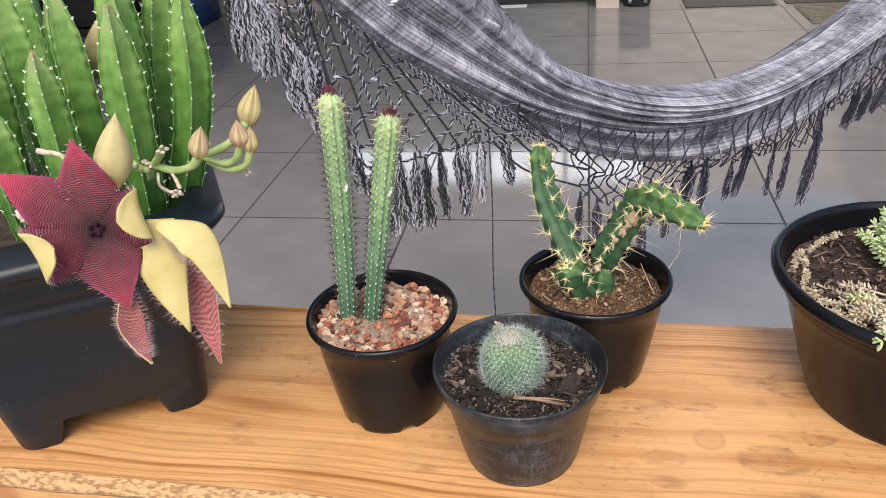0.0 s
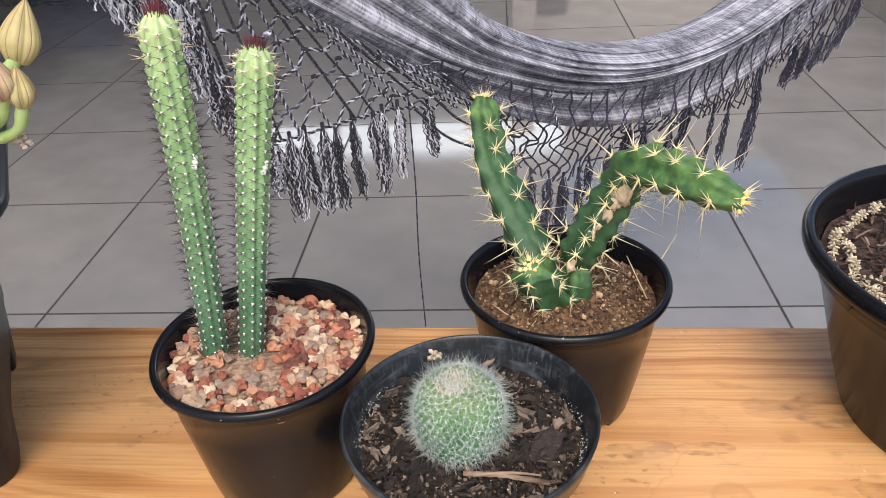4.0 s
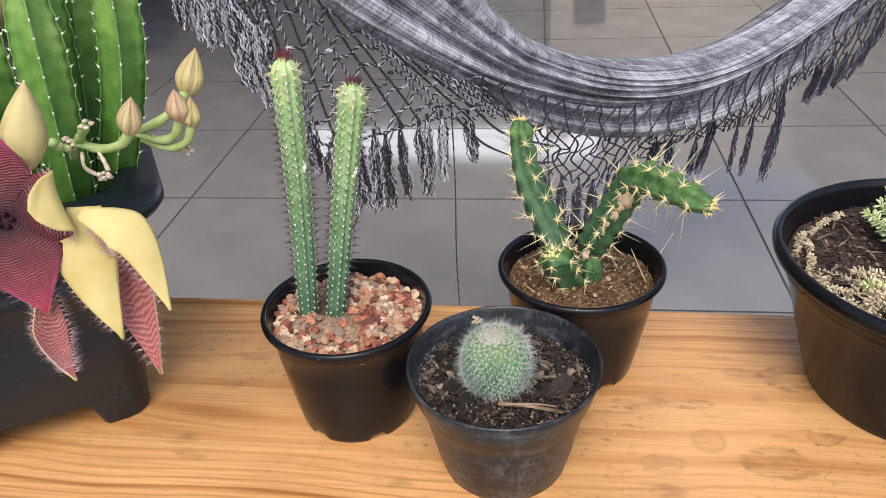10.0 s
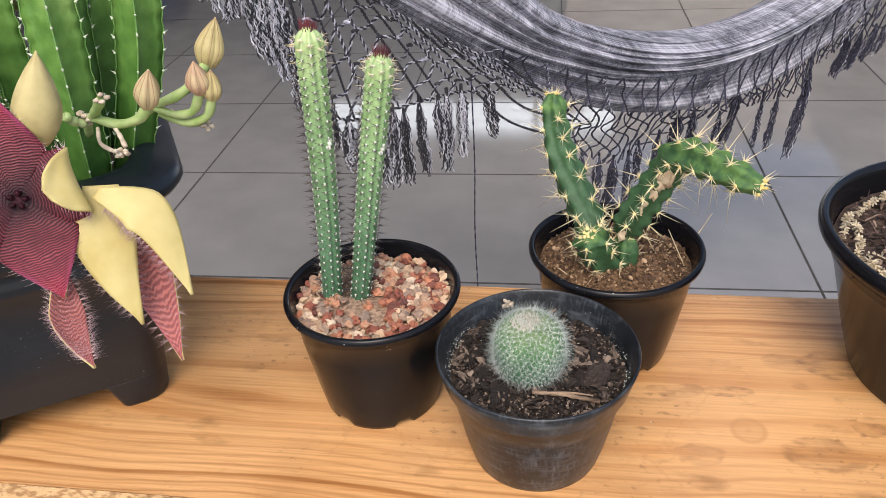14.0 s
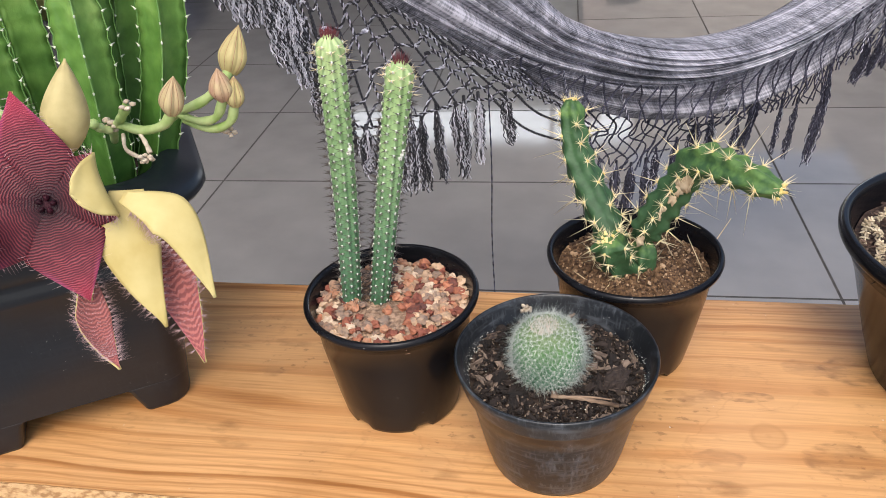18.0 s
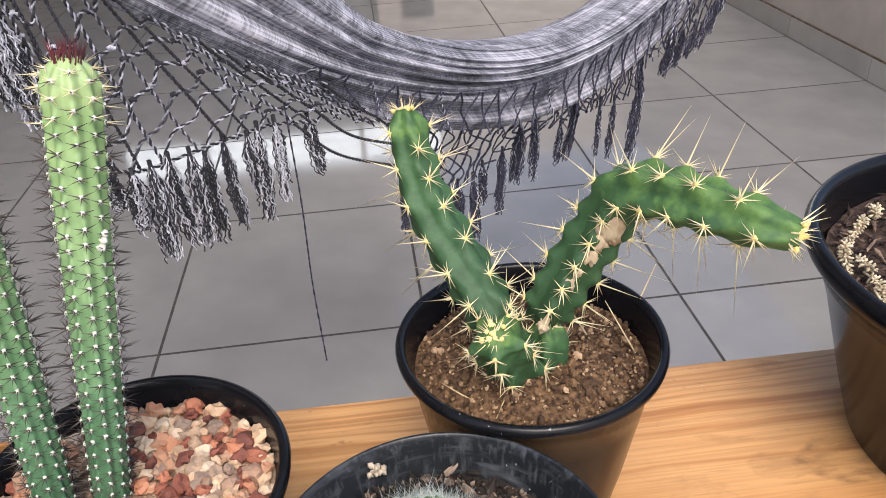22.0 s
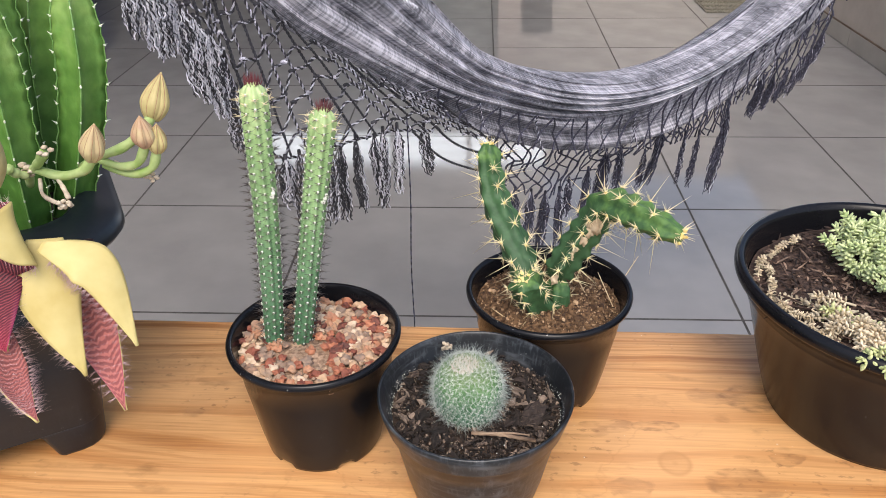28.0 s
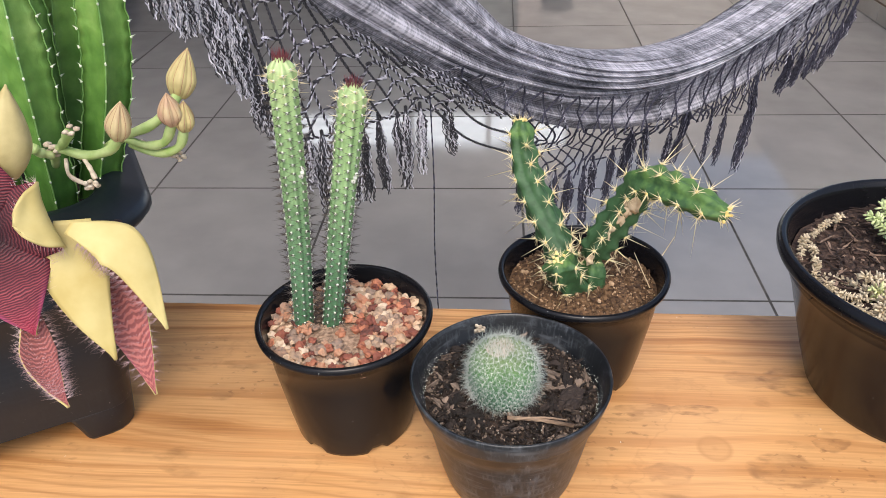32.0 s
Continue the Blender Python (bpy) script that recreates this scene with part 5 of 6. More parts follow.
flower = flower_middle(C1, FACE1, "open maroon starfish flower")
N1 = Vector(FACE1).normalized()
E1 = Vector((0.86, 0.46, -0.04))
E1 = (E1 - N1 * E1.dot(N1)).normalized()
E2 = N1.cross(E1)


def star_lobe(angle, before, after, length, curl, start, wmax, hairs, seed, blunt=1.15):
    """A lobe of the open flower: angle in its plane, half-angles to its neighbours, backward curl."""
    rng = random.Random(seed)
    a = radians(angle)
    d0 = E1 * math.cos(a) + E2 * math.sin(a)
    side = N1.cross(d0)
    pos, pts, margin = C1.copy(), [], []
    m, bend = 34, 0.0
    step = length / m
    rad = 0.0
    for i in range(m + 1):
        s = i / m
        if i:
            k = max(0.0, (s - start) / (1 - start))
            bend = 0.16 * math.sin(s * 3.1) - radians(curl) * min(1.0, k * 1.6) ** 1.2
            pos = pos + (d0 * math.cos(bend) + N1 * math.sin(bend)) * step
            rad += step
        nrm = N1 * math.cos(bend) - d0 * math.sin(bend)
        cap = wmax * (1 if s < 0.36 else max(0.02, (1 - ((s - 0.36) / 0.64) ** blunt) ** (0.55 if blunt > 2.2 else 1.0)))
        wl, wr = min(rad * math.tan(radians(before)), cap), min(rad * math.tan(radians(after)), cap)
        row = []
        for k in range(17):
            t = -1 + k / 8
            w = wl if t < 0 else wr
            rip = 0.0004 * math.sin(s * 30 + 4 * t) * abs(t) * s
            row.append(pl(*(pos + side * (w * t) + nrm * (-0.16 * w * t * t * s + rip))))
        pts.append(row[::-1])
        margin.append((row[0], row[-1], PM.to_3x3() @ side, PM.to_3x3() @ nrm))
    ob = part("petal", surface(pts, lambda u, v: (u * length / 0.056, v)), [M_PETAL, M_PETALBACK], flower, "maroon lobe with fine wavy cream lines")
    mod = ob.modifiers.new("thick", 'SOLIDIFY')
    mod.thickness, mod.offset, mod.material_offset, mod.material_offset_rim = 0.0012, -1.0, 1, 1
    bm = bmesh.new()
    for _ in range(hairs):
        l, r, sd, nr = margin[rng.randrange(int(m * 0.4), m - 1)]
        left = rng.random() < 0.5
        spine(bm, l if left else r, (-sd if left else sd) * rng.uniform(0.3, 1) + nr * rng.uniform(-0.2, 1), rng.uniform(0.002, 0.0055), 0.0001)
    part("hair_fringe", bm, M_HAIR, ob, "fine pale hairs on the margin", kind="stuff")


for args in ((94, 44, 23, 0.052, 15, 0.5, 0.0175, 24, 1), (139, 23, 30, 0.059, 10, 0.6, 0.0185, 24, 2), (197, 30, 43, 0.049, -150, 0.55, 0.0175, 110, 3, 2.6),
             (281, 43, 45, 0.0475, 8, 0.5, 0.0200, 24, 4), (9, 45, 44, 0.0450, -150, 0.44, 0.0165, 60, 5, 2.4)):
    star_lobe(*args)

C2 = Vector((0.1400, 0.2020, 0.1830))
flower = flower_middle(C2, (0.25, -0.1, -0.95), "drooping flower seen from its yellow back")
for root, mid, tip, face, width, cup, hairs in (
        ((0.1345, 0.1870, 0.1985), (0.1370, 0.1735, 0.1720), (0.1475, 0.1655, 0.1360), (-0.45, 0.75, -0.30), 0.0148, 0.16, 320),
        ((0.1360, 0.1800, 0.1985), (0.1590, 0.1800, 0.1860), (0.1735, 0.1705, 0.1505), (-0.55, 0.60, -0.60), 0.0118, 0.14, 420),
        ((0.1120, 0.1720, 0.1680), (0.1240, 0.1480, 0.1480), (0.1440, 0.1290, 0.1410), (0.80, -0.55, 0.25), 0.0085, 0.25, 420),
        ((0.1330, 0.1935, 0.1940), (0.1440, 0.1880, 0.1540), (0.1580, 0.1720, 0.1085), (0.15, -0.90, 0.40), 0.0150, 0.20, 460)):
    petal(flower, root, mid, tip, face, width, cup, hairs, int(tip[2] * 1e4), (0.10, 0.72), neck=0.50 if cup == 0.16 else 0.22)


def bud(base, tip, r, mat, label, ridge=0.10):
    bm = bmesh.new()
    b, t = pl(*base), pl(*tip)
    tube(bm, [b + (t - b) * k / 30 for k in range(31)], lambda s: r * ((1 - 0.5 * ((0.36 - s) / 0.36) ** 2) if s < 0.36 else max(0.035, 1 - ((s - 0.36) / 0.64) ** 1.5)), 60, lambda a, s: 1 + ridge * (abs(math.cos(2.5 * a + 0.4)) * 2 - 1) * (0.5 + s) + (0.030 * math.cos(20 * a) if ridge > 0.06 else 0))
    ob = part("bud", bm, mat, planter, label)
    if ridge > 0.06:
        bm = bmesh.new()
        fs = frames([b + (t - b) * k / 30 for k in range(31)])
        for k in range(10):
            a = 0.628 * k + 0.157
            pts = []
            for i in range(2, 30):
                p, d, e, f = fs[i]
                q = i / 30
                rr = r * ((1 - 0.5 * ((0.36 - q) / 0.36) ** 2) if q < 0.36 else max(0.035, 1 - ((q - 0.36) / 0.64) ** 1.5)) * (1 + ridge * (abs(math.cos(2.5 * a + 0.4)) * 2 - 1) * (0.5 + q))
                pts.append(p + (e * math.cos(a) + f * math.sin(a)) * rr * 0.99)
            tube(bm, pts[::3], 0.00017, 4)
        part("bud_vein", bm, M_VEIN, ob, "fine reddish brown veins", kind="stuff")
    return ob


bud((0.1050, 0.1955, 0.2160), (0.1165, 0.1995, 0.2570), 0.0104, M_BUD, "fat pointed ochre flower bud", 0.025)
bud((0.036, 0.312, 0.245), (0.047, 0.312, 0.285), 0.0100, M_BUD, "fat pointed ochre flower bud", 0.05)
bud((0.1625, 0.2620, 0.2270), (0.1690, 0.2700, 0.2500), 0.0070, M_BUD, "ribbed ochre flower bud")
bud((0.1640, 0.2450, 0.2195), (0.1655, 0.2420, 0.2370), 0.0054, M_PINKBUD, "small ribbed ochre flower bud", 0.16)
bud((0.1680, 0.2480, 0.2150), (0.1710, 0.2470, 0.2310), 0.0048, M_BUD, "small ribbed ochre flower bud", 0.16)
bud((0.1395, 0.2350, 0.2165), (0.1475, 0.2315, 0.2370), 0.0057, M_PINKBUD, "pinkish ribbed flower bud", 0.15)


def stalk(pts, r, mat, label):
    bm = bmesh.new()
    tube(bm, bezier([pl(*p) for p in pts], 18), lambda s: 0.78 * r * (0.85 + 0.3 * s + 0.10 * math.sin(s * 17)), 10)
    return part("stalk", bm, mat, planter, label)


stalk([(0.094, 0.250, 0.195), (0.104, 0.240, 0.2085), (0.120, 0.237, 0.2065), (0.134, 0.235, 0.2105), (0.1405, 0.235, 0.2185)], 0.0031, M_STALK, "pale green curved flower stalk")
stalk([(0.118, 0.262, 0.200), (0.137, 0.251, 0.2115), (0.149, 0.250, 0.2165), (0.158, 0.251, 0.2225), (0.163, 0.261, 0.2290)], 0.0032, M_STALK, "pale green curved flower stalk")
stalk([(0.134, 0.252, 0.209), (0.146, 0.249, 0.2065), (0.157, 0.247, 0.2095), (0.164, 0.245, 0.2205)], 0.0028, M_STALK, "pale green curved flower stalk")
stalk([(0.136, 0.252, 0.206), (0.150, 0.250, 0.2015), (0.163, 0.248, 0.2060), (0.168, 0.248, 0.2160)], 0.0028, M_STALK, "pale green curved flower stalk")
stalk([(0.104, 0.240, 0.208), (0.111, 0.236, 0.2140), (0.1175, 0.233, 0.2210)], 0.0030, M_STALK, "pale green bud stub")
stalk([(0.102, 0.238, 0.206), (0.099, 0.233, 0.210), (0.098, 0.230, 0.2140)], 0.0030, M_STALK, "pale green bud stub")
stalk([(0.108, 0.238, 0.204), (0.113, 0.229, 0.1995), (0.122, 0.226, 0.1960), (0.1255, 0.225, 0.1945)], 0.0014, M_DRY, "withered beige flower stub")
stalk([(0.118, 0.237, 0.205), (0.124, 0.230, 0.2030), (0.127, 0.227, 0.1985)], 0.0015, M_DRY, "withered beige flower stub")
stalk([(0.140, 0.256, 0.2060), (0.151, 0.254, 0.2005), (0.1585, 0.252, 0.1990)], 0.0014, M_DRY, "withered pinkish flower stub")
stalk([(0.0630, 0.210, 0.190), (0.0677, 0.206, 0.2089), (0.0722, 0.205, 0.2191), (0.0734, 0.205, 0.2262), (0.0700, 0.205, 0.2303)], 0.0017, M_STALK, "thin curved stalk with a withered end")
stalk([(0.0705, 0.205, 0.2300), (0.0665, 0.2045, 0.2316), (0.0621, 0.204, 0.2322), (0.0575, 0.203, 0.2338)], 0.0020, M_DRY, "withered pinkish bud end")
bm = bmesh.new()
rng = random.Random(91)
for c, n, sz in (((0.1015, 0.238, 0.2085), 8, 0.0021), ((0.1255, 0.2245, 0.1965), 9, 0.0016), ((0.1600, 0.252, 0.1990), 8, 0.0014), ((0.051, 0.181, 0.203), 8, 0.0022), ((0.119, 0.2325, 0.2225), 4, 0.0018)):
    for k in range(n):
        blob(bm, pl(*(Vector(c) + Vector((rng.uniform(-1, 1), rng.uniform(-1, 1), rng.uniform(-1, 1))) * sz * 1.6)), (sz, sz * 0.8, sz * 0.7), k, 1, 0.6)
part("withered_tuft", bm, M_DRY, planter, "crumpled beige flower remains", kind="stuff")

# ---- hammock ----
UD = Vector((1, 0.7, 0)).normalized()
ND = Vector((-0.7, 1, 0)).normalized()
H0 = Vector((0.345, 1.162, 0))
hammock = thing("hammock", H0, "grey and black woven cotton hammock with crocheted net fringe", "hammock")


def low(u):
    return -0.25 + 0.70 * (u - 0.38) ** 2


def high(u):
    return -0.108 + 0.68 * (u - 0.38) ** 2 + min(0.05, 0.27 * max(0.0, -u - 0.06))


def fold_line(u):
    """Lower edge of the upper roll of cloth."""
    return low(u) + max(0.004, min(0.115, 0.053 + (0.10 if u > 0 else 0.17) * u))


def hp(u, w, n=0.0):
    return UD * u + ND * n + Vector((0, 0, w))


pts = []
U0, U1 = -0.98, 1.72
for i in range(141):
    u = U0 + (U1 - U0) * i / 140
    c, hh = (fold_line(u) + high(u)) / 2, (high(u) - fold_line(u)) / 2
    lean = 0.7 * 2 * (u - 0.38)
    nrm = Vector((-lean, 0, 1)).normalized()
    row = []
    for k in range(120):
        a = 2 * math.pi * k / 120
        fold = 0.07 * math.sin(11 * a + 1.6 * math.sin(u * 1.7)) + 0.06 * math.sin(19 * a - 2.3 * u) + 0.04 * math.sin(31 * a + 4 * math.sin(u * 3.1))
        for c0, dp, wd in ((2.25, 0.34, 0.10), (2.75, 0.22, 0.07), (3.2, 0.20, 0.06), (3.62, 0.40, 0.11), (4.05, 0.25, 0.08)):
            fold -= dp * math.exp(-((a - c0 - 0.16 * math.sin(u * 2.1 + c0 * 5)) / wd) ** 2)
        fold += 0.05 * noise.noise((u * 6, math.cos(a) * 3, math.sin(a) * 3))
        h_ = hh * math.sin(a) * (1 + 0.10 * math.sin(7 * a + u * 0.8) * abs(math.cos(a)))
        d_ = 0.062 * math.copysign(abs(math.cos(a)) ** 0.8, math.cos(a)) * (1 + 1.25 * fold) + 0.014 * fold
        row.append(hp(u, c, 0) + (UD * nrm.x + Vector((0, 0, nrm.z))) * h_ * 0.985 + ND * d_)
    pts.append(row)
part("cloth", surface(pts, lambda a, b: (a * 2.7, b), wrap=True), M_FABRIC, hammock, "bunched woven grey and black cloth")
pts = []
for i in range(121):
    u = U0 + (U1 - U0) * i / 120
    top, foot = fold_line(u) + 0.03, low(u)
    row = []
    for k in range(60):
        a = 2 * math.pi * k / 60
        fold = 0.010 * math.sin(5 * a + 3 * u) + 0.007 * math.sin(9 * a - 5 * u + 1) + 0.008 * noise.noise((u * 7, math.cos(a) * 2, math.sin(a) * 2))
        row.append(hp(u, (top + foot) / 2 + (top - foot) / 2 * math.sin(a), 0.006 + (0.044 + fold) * math.cos(a)))
    pts.append(row)
part("lower_fold", surface(pts, lambda a, b: (a * 2.7 + 1.3, b * 0.6), wrap=True), M_FABRIC, hammock, "dull grey lower fold of the cloth in shade")
# loose upper layer along the top edge
pts = []
for i in range(101):
    u = U0 + (U1 - U0) * i / 100
    row = []
    for k in range(24):
        a = 2 * math.pi * k / 24
        row.append(hp(u, high(u) - 0.012 + 0.012 * math.sin(a) + 0.003 * math.sin(u * 9), 0.028 + 0.040 * math.cos(a)))
    pts.append(row)
part("cloth_edge", surface(pts, lambda a, b: (a * 2.7 + 0.4, b * 0.3), wrap=True), M_FABRIC, hammock, "rolled upper edge of the cloth")
for u, sgn in ((U0, -1), (U1, 1)):
    bm = bmesh.new()
    c = (low(u) + high(u)) / 2
    end = hp(u + sgn * 0.35, 1.93 if sgn < 0 else 1.75)
    for k in range(10):
        a = 0.628 * k
        tube(bm, bezier([hp(u, c + 0.06 * math.sin(a), 0.05 * math.cos(a)), (hp(u, c) + end) / 2 + hp(0, 0.02 * math.sin(a), 0.02 * math.cos(a)), end], 10), 0.004, 6)
    part("rope", bm, M_CORD, hammock, "gathered suspension cords")

rng = random.Random(101)


def yarns(name, lines, mats, label, kind=""):
    """Thin four-sided strands: (points, radius, material slot) each, in one part of the hammock."""
    verts, faces, slots = [], [], []
    for pts, r, slot in lines:
        b0, m = len(verts), len(pts)
        for p, d, a, b in frames(pts):
            verts += [p + a * r, p + b * r, p - a * r, p - b * r]
        for i in range(m - 1):
            for k in range(4):
                faces.append((b0 + 4 * i + k, b0 + 4 * i + (k + 1) % 4, b0 + 4 * i + 4 + (k + 1) % 4, b0 + 4 * i + 4 + k))
        slots += [slot] * (4 * (m - 1))
    me = bpy.data.meshes.new(name)
    me.from_pydata(verts, [], faces)
    for mm in mats:
        me.materials.append(mm)
    me.polygons.foreach_set("material_index", slots)
    me.shade_smooth()
    ob = new(name, me)
    ob.parent = hammock
    return tagged(ob, label, kind=kind)


def twisted(pts, r, slots=(0, 1), pitch=0.012):
    """Two strands wound round each other along pts."""
    length = sum((b - a).length for a, b in zip(pts, pts[1:]))
    n = max(8, int(length / pitch * 6))
    fs = frames(bezier(pts, n) if len(pts) < n else pts)
    ph = rng.uniform(0, 6.28)
    out = []
    for k, slot in enumerate(slots):
        line = []
        for i, (p, d, a, b) in enumerate(fs):
            t = ph + 3.1416 * k + 2 * math.pi * i / 6
            line.append(p + (a * math.cos(t) + b * math.sin(t)) * r * 0.48)
        out.append((line, r * (0.58 if slot == 0 else 0.46), slot))
    return out


def tassel(top, length, width, n, share, mats, label, lean=0.0, r=0.0012):
    """A knot with hanging curly strands; share of them pale."""
    lines = [([top + Vector((0, 0, 0.006)), top + Vector((0, 0, -0.003)), top + Vector((0, 0, -0.008))], 0.0028, 0)]
    for k in range(int(n * 1.25)):
        a, q = rng.uniform(0, 6.283), 0.5 * width * math.sqrt(rng.random())
        o = UD * math.cos(a) * q + ND * math.sin(a) * q * 0.7
        l = length * rng.uniform(0.70, 1.08)
        f1, f2, p1, p2 = rng.uniform(6, 14), rng.uniform(6, 14), rng.uniform(0, 6.28), rng.uniform(0, 6.28)
        amp, f3 = rng.uniform(0.0012, 0.0034), rng.uniform(34, 62)
        line = []
        for i in range(25):
            t = i / 24
            crimp = 0.0016 * min(1, 4 * t)
            line.append(UD * crimp * math.sin(f3 * t + p2) + ND * crimp * math.cos(f3 * t + p1) + top + o * min(1.0, 0.12 + 2.6 * t) + Vector((0, 0, -l * t)) + UD * (lean * t * t + amp * math.sin(f1 * t + p1) * min(1, 3 * t)) + ND * amp * math.sin(f2 * t + p2) * min(1, 3 * t))
        lines.append((line, r * rng.uniform(0.5, 0.85), 1 if rng.random() < share else 0))
    yarns("tassel", lines, mats, label)


SEAMS = (((-0.342, 0.161, -0.060), (-0.328, 0.172, -0.063), (-0.316, 0.184, -0.064)), ((-0.196, 0.124, -0.050), (-0.180, 0.113, -0.052), (-0.165, 0.103, -0.053)))


# near fringe: steep cords from the hem, shallow cords crossing them
NEAR, FRIZZ = (M_BLACKYARN, M_PALEYARN), (M_BLACKYARN, M_WHITEYARN)
HEM = bezier([(-0.575, 0, 0.285), (-0.522, 0, 0.238), (-0.481, 0, 0.217), (-0.453, 0, 0.203), (-0.397, 0, 0.145), (-0.318, 0, 0.074), (-0.225, 0, 0.008), (-0.125, 0, -0.045)], 140)
FOOT = bezier([(-0.550, 0, 0.235), (-0.508, 0, 0.153), (-0.462, 0, 0.080), (-0.398, 0, -0.075), (-0.289, 0, -0.080), (-0.182, 0, -0.087), (-0.094, 0, -0.110), (0.000, 0, -0.155)], 140)


def net_at(k, q):
    """A place in the near net: k along the hem from 0 to 14, q from the hem down to its foot."""
    i = min(140, max(0, round(k * 10)))
    a, b = HEM[i], FOOT[i]
    p = a + (b - a) * q
    return hp(p.x, p.z, -0.058 + 0.020 * q + 0.006 * math.sin(k * 2.3 + q * 5)) + Vector((0.0020 * noise.noise((k * 1.9, q * 6, 1)), 0, 0.0026 * noise.noise((k * 1.7, q * 5, 9))))


lines = []
k = 0.0
while k <= 14.0:
    lines += twisted([net_at(k, q / 8) for q in range(9)], rng.uniform(0.0020, 0.0027), (0, rng.choice((0, 1))))
    k += rng.uniform(0.46, 0.74)
k0 = -4.5
while k0 < 13.4:
    pts = [(k0 + d * 0.62, 1 - d / 10 + 0.022 * (-1) ** d) for d in range(11)]
    pts = [net_at(a, q) for a, q in pts if 0 <= a <= 14]
    if len(pts) > 2:
        lines += twisted(pts, rng.uniform(0.0021, 0.0029), (0, 1))
        for p in pts[1:-1]:
            if rng.random() < 0.45:
                lines.append(([p + UD * -0.004, p + Vector((0, 0, 0.001)), p + UD * 0.004], 0.0030, rng.choice((0, 0, 1))))
    k0 += rng.uniform(0.66, 0.98)
for a, b, c in (((-0.150, -0.070), (-0.085, -0.135), (0.030, -0.195)), ((-0.175, -0.088), (-0.110, -0.155), (0.015, -0.225))):
    lines += twisted([hp(*a, -0.045), hp(*b, -0.040), hp(*c, -0.020)], 0.0024, (0, 0))
lines += twisted([net_at(q * 0.5, 1.0) for q in range(23)], 0.0026, (0, 1))
yarns("netting", lines, NEAR, "black and white twisted cord net", "stuff")
for u, w, length, width, n, share in ((-0.548, 0.236, 0.110, 0.030, 90, 0.72), (-0.534, 0.220, 0.112, 0.032, 100, 0.72), (-0.518, 0.200, 0.105, 0.032, 100, 0.72), (-0.497, 0.150, 0.108, 0.024, 70, 0.62), (-0.483, 0.134, 0.108, 0.026, 80, 0.66), (-0.468, 0.112, 0.108, 0.026, 80, 0.66),
                                      (-0.448, 0.030, 0.080, 0.022, 46, 0.3), (-0.436, 0.006, 0.072, 0.020, 40, 0.3), (-0.416, -0.048, 0.070, 0.020, 36, 0.3), (-0.388, -0.080, 0.075, 0.022, 40, 0.35), (-0.366, -0.078, 0.118, 0.026, 50, 0.35)):
    tassel(hp(u, w, -0.045), length, width, n, share, FRIZZ, "full frizzy black and white yarn tassel" if share > 0.4 else "dark yarn tassel with some white strands", rng.uniform(-0.003, 0.008))
for u, length, width, n in ((-0.342, 0.118, 0.022, 40), (-0.316, 0.125, 0.022, 40), (-0.298, 0.118, 0.018, 32), (-0.272, 0.122, 0.016, 26), (-0.240, 0.100, 0.022, 40), (-0.225, 0.128, 0.020, 34), (-0.200, 0.108, 0.016, 28), (-0.152, 0.086, 0.018, 30)):
    tassel(hp(u, -0.083 - 0.02 * max(0, u + 0.2) + rng.uniform(-0.006, 0.008), -0.040), length, width, n, 0.42, FRIZZ, "dark grey and white yarn tassel", rng.uniform(-0.008, 0.014))

# cords of the net drawn over the lower fold
FAR = (M_BLUISHYARN, M_PALEYARN)
lines = []
for i in range(27):
    u = -0.14 + 0.040 * i
    for sg in (-1, 1):
        pts = []
        for j in range(5):
            q = j / 4
            v = u + sg * 0.030 * q + rng.uniform(-0.004, 0.004)
            pts.append(hp(v, fold_line(v) + 0.012 - (fold_line(v) - low(v) + 0.006) * q, -0.064 + 0.016 * q + 0.010 * math.sin(q * 3.14)))
        lines += twisted(pts, rng.uniform(0.0016, 0.0022), (0, rng.choice((0, 0, 0, 1))))
yarns("netting", lines, FAR, "dark cord net drawn over the cloth", "stuff")

# far fringe below the cloth
FOOT_FAR = bezier([(0.076, 0, -0.290), (0.200, 0, -0.352), (0.330, 0, -0.322), (0.502, 0, -0.315), (0.596, 0, -0.318), (0.697, 0, -0.318), (0.742, 0, -0.262), (0.835, 0, -0.235), (0.950, 0, -0.225), (1.075, 0, -0.120)], 90)


def far_at(k, q):
    """A place in the far net: k from 0 to 9 along its foot."""
    b = FOOT_FAR[min(90, max(0, round(k * 10)))]
    u = b.x - 0.05
    return hp(u + 0.05 * q, low(u) + 0.02 + (b.z - low(u) - 0.02) * q, 0.045 + 0.012 * q) + Vector((0.004 * noise.noise((k * 3, q * 5, 4)), 0, 0.005 * noise.noise((k * 3, q * 4, 7))))


lines = []
k = 0.0
while k <= 9.0:
    lines += twisted([far_at(k + 0.15 * math.sin(q * 2.2 + k * 4), q / 6) for q in range(7)], rng.uniform(0.0016, 0.0024), (0, 0))
    k += rng.uniform(0.17, 0.27)
k0 = -1.0
while k0 < 8.9:
    pts = [(k0 + d * 0.20, 1 - d / 7 + 0.03 * (-1) ** d) for d in range(8)]
    pts = [far_at(a, q) for a, q in pts if 0 <= a <= 9]
    if len(pts) > 2:
        lines += twisted(pts, rng.uniform(0.0016, 0.0022), (0, 0))
    k0 += rng.uniform(0.20, 0.32)
yarns("netting", lines, FAR, "dark bluish cord net of the far side", "stuff")
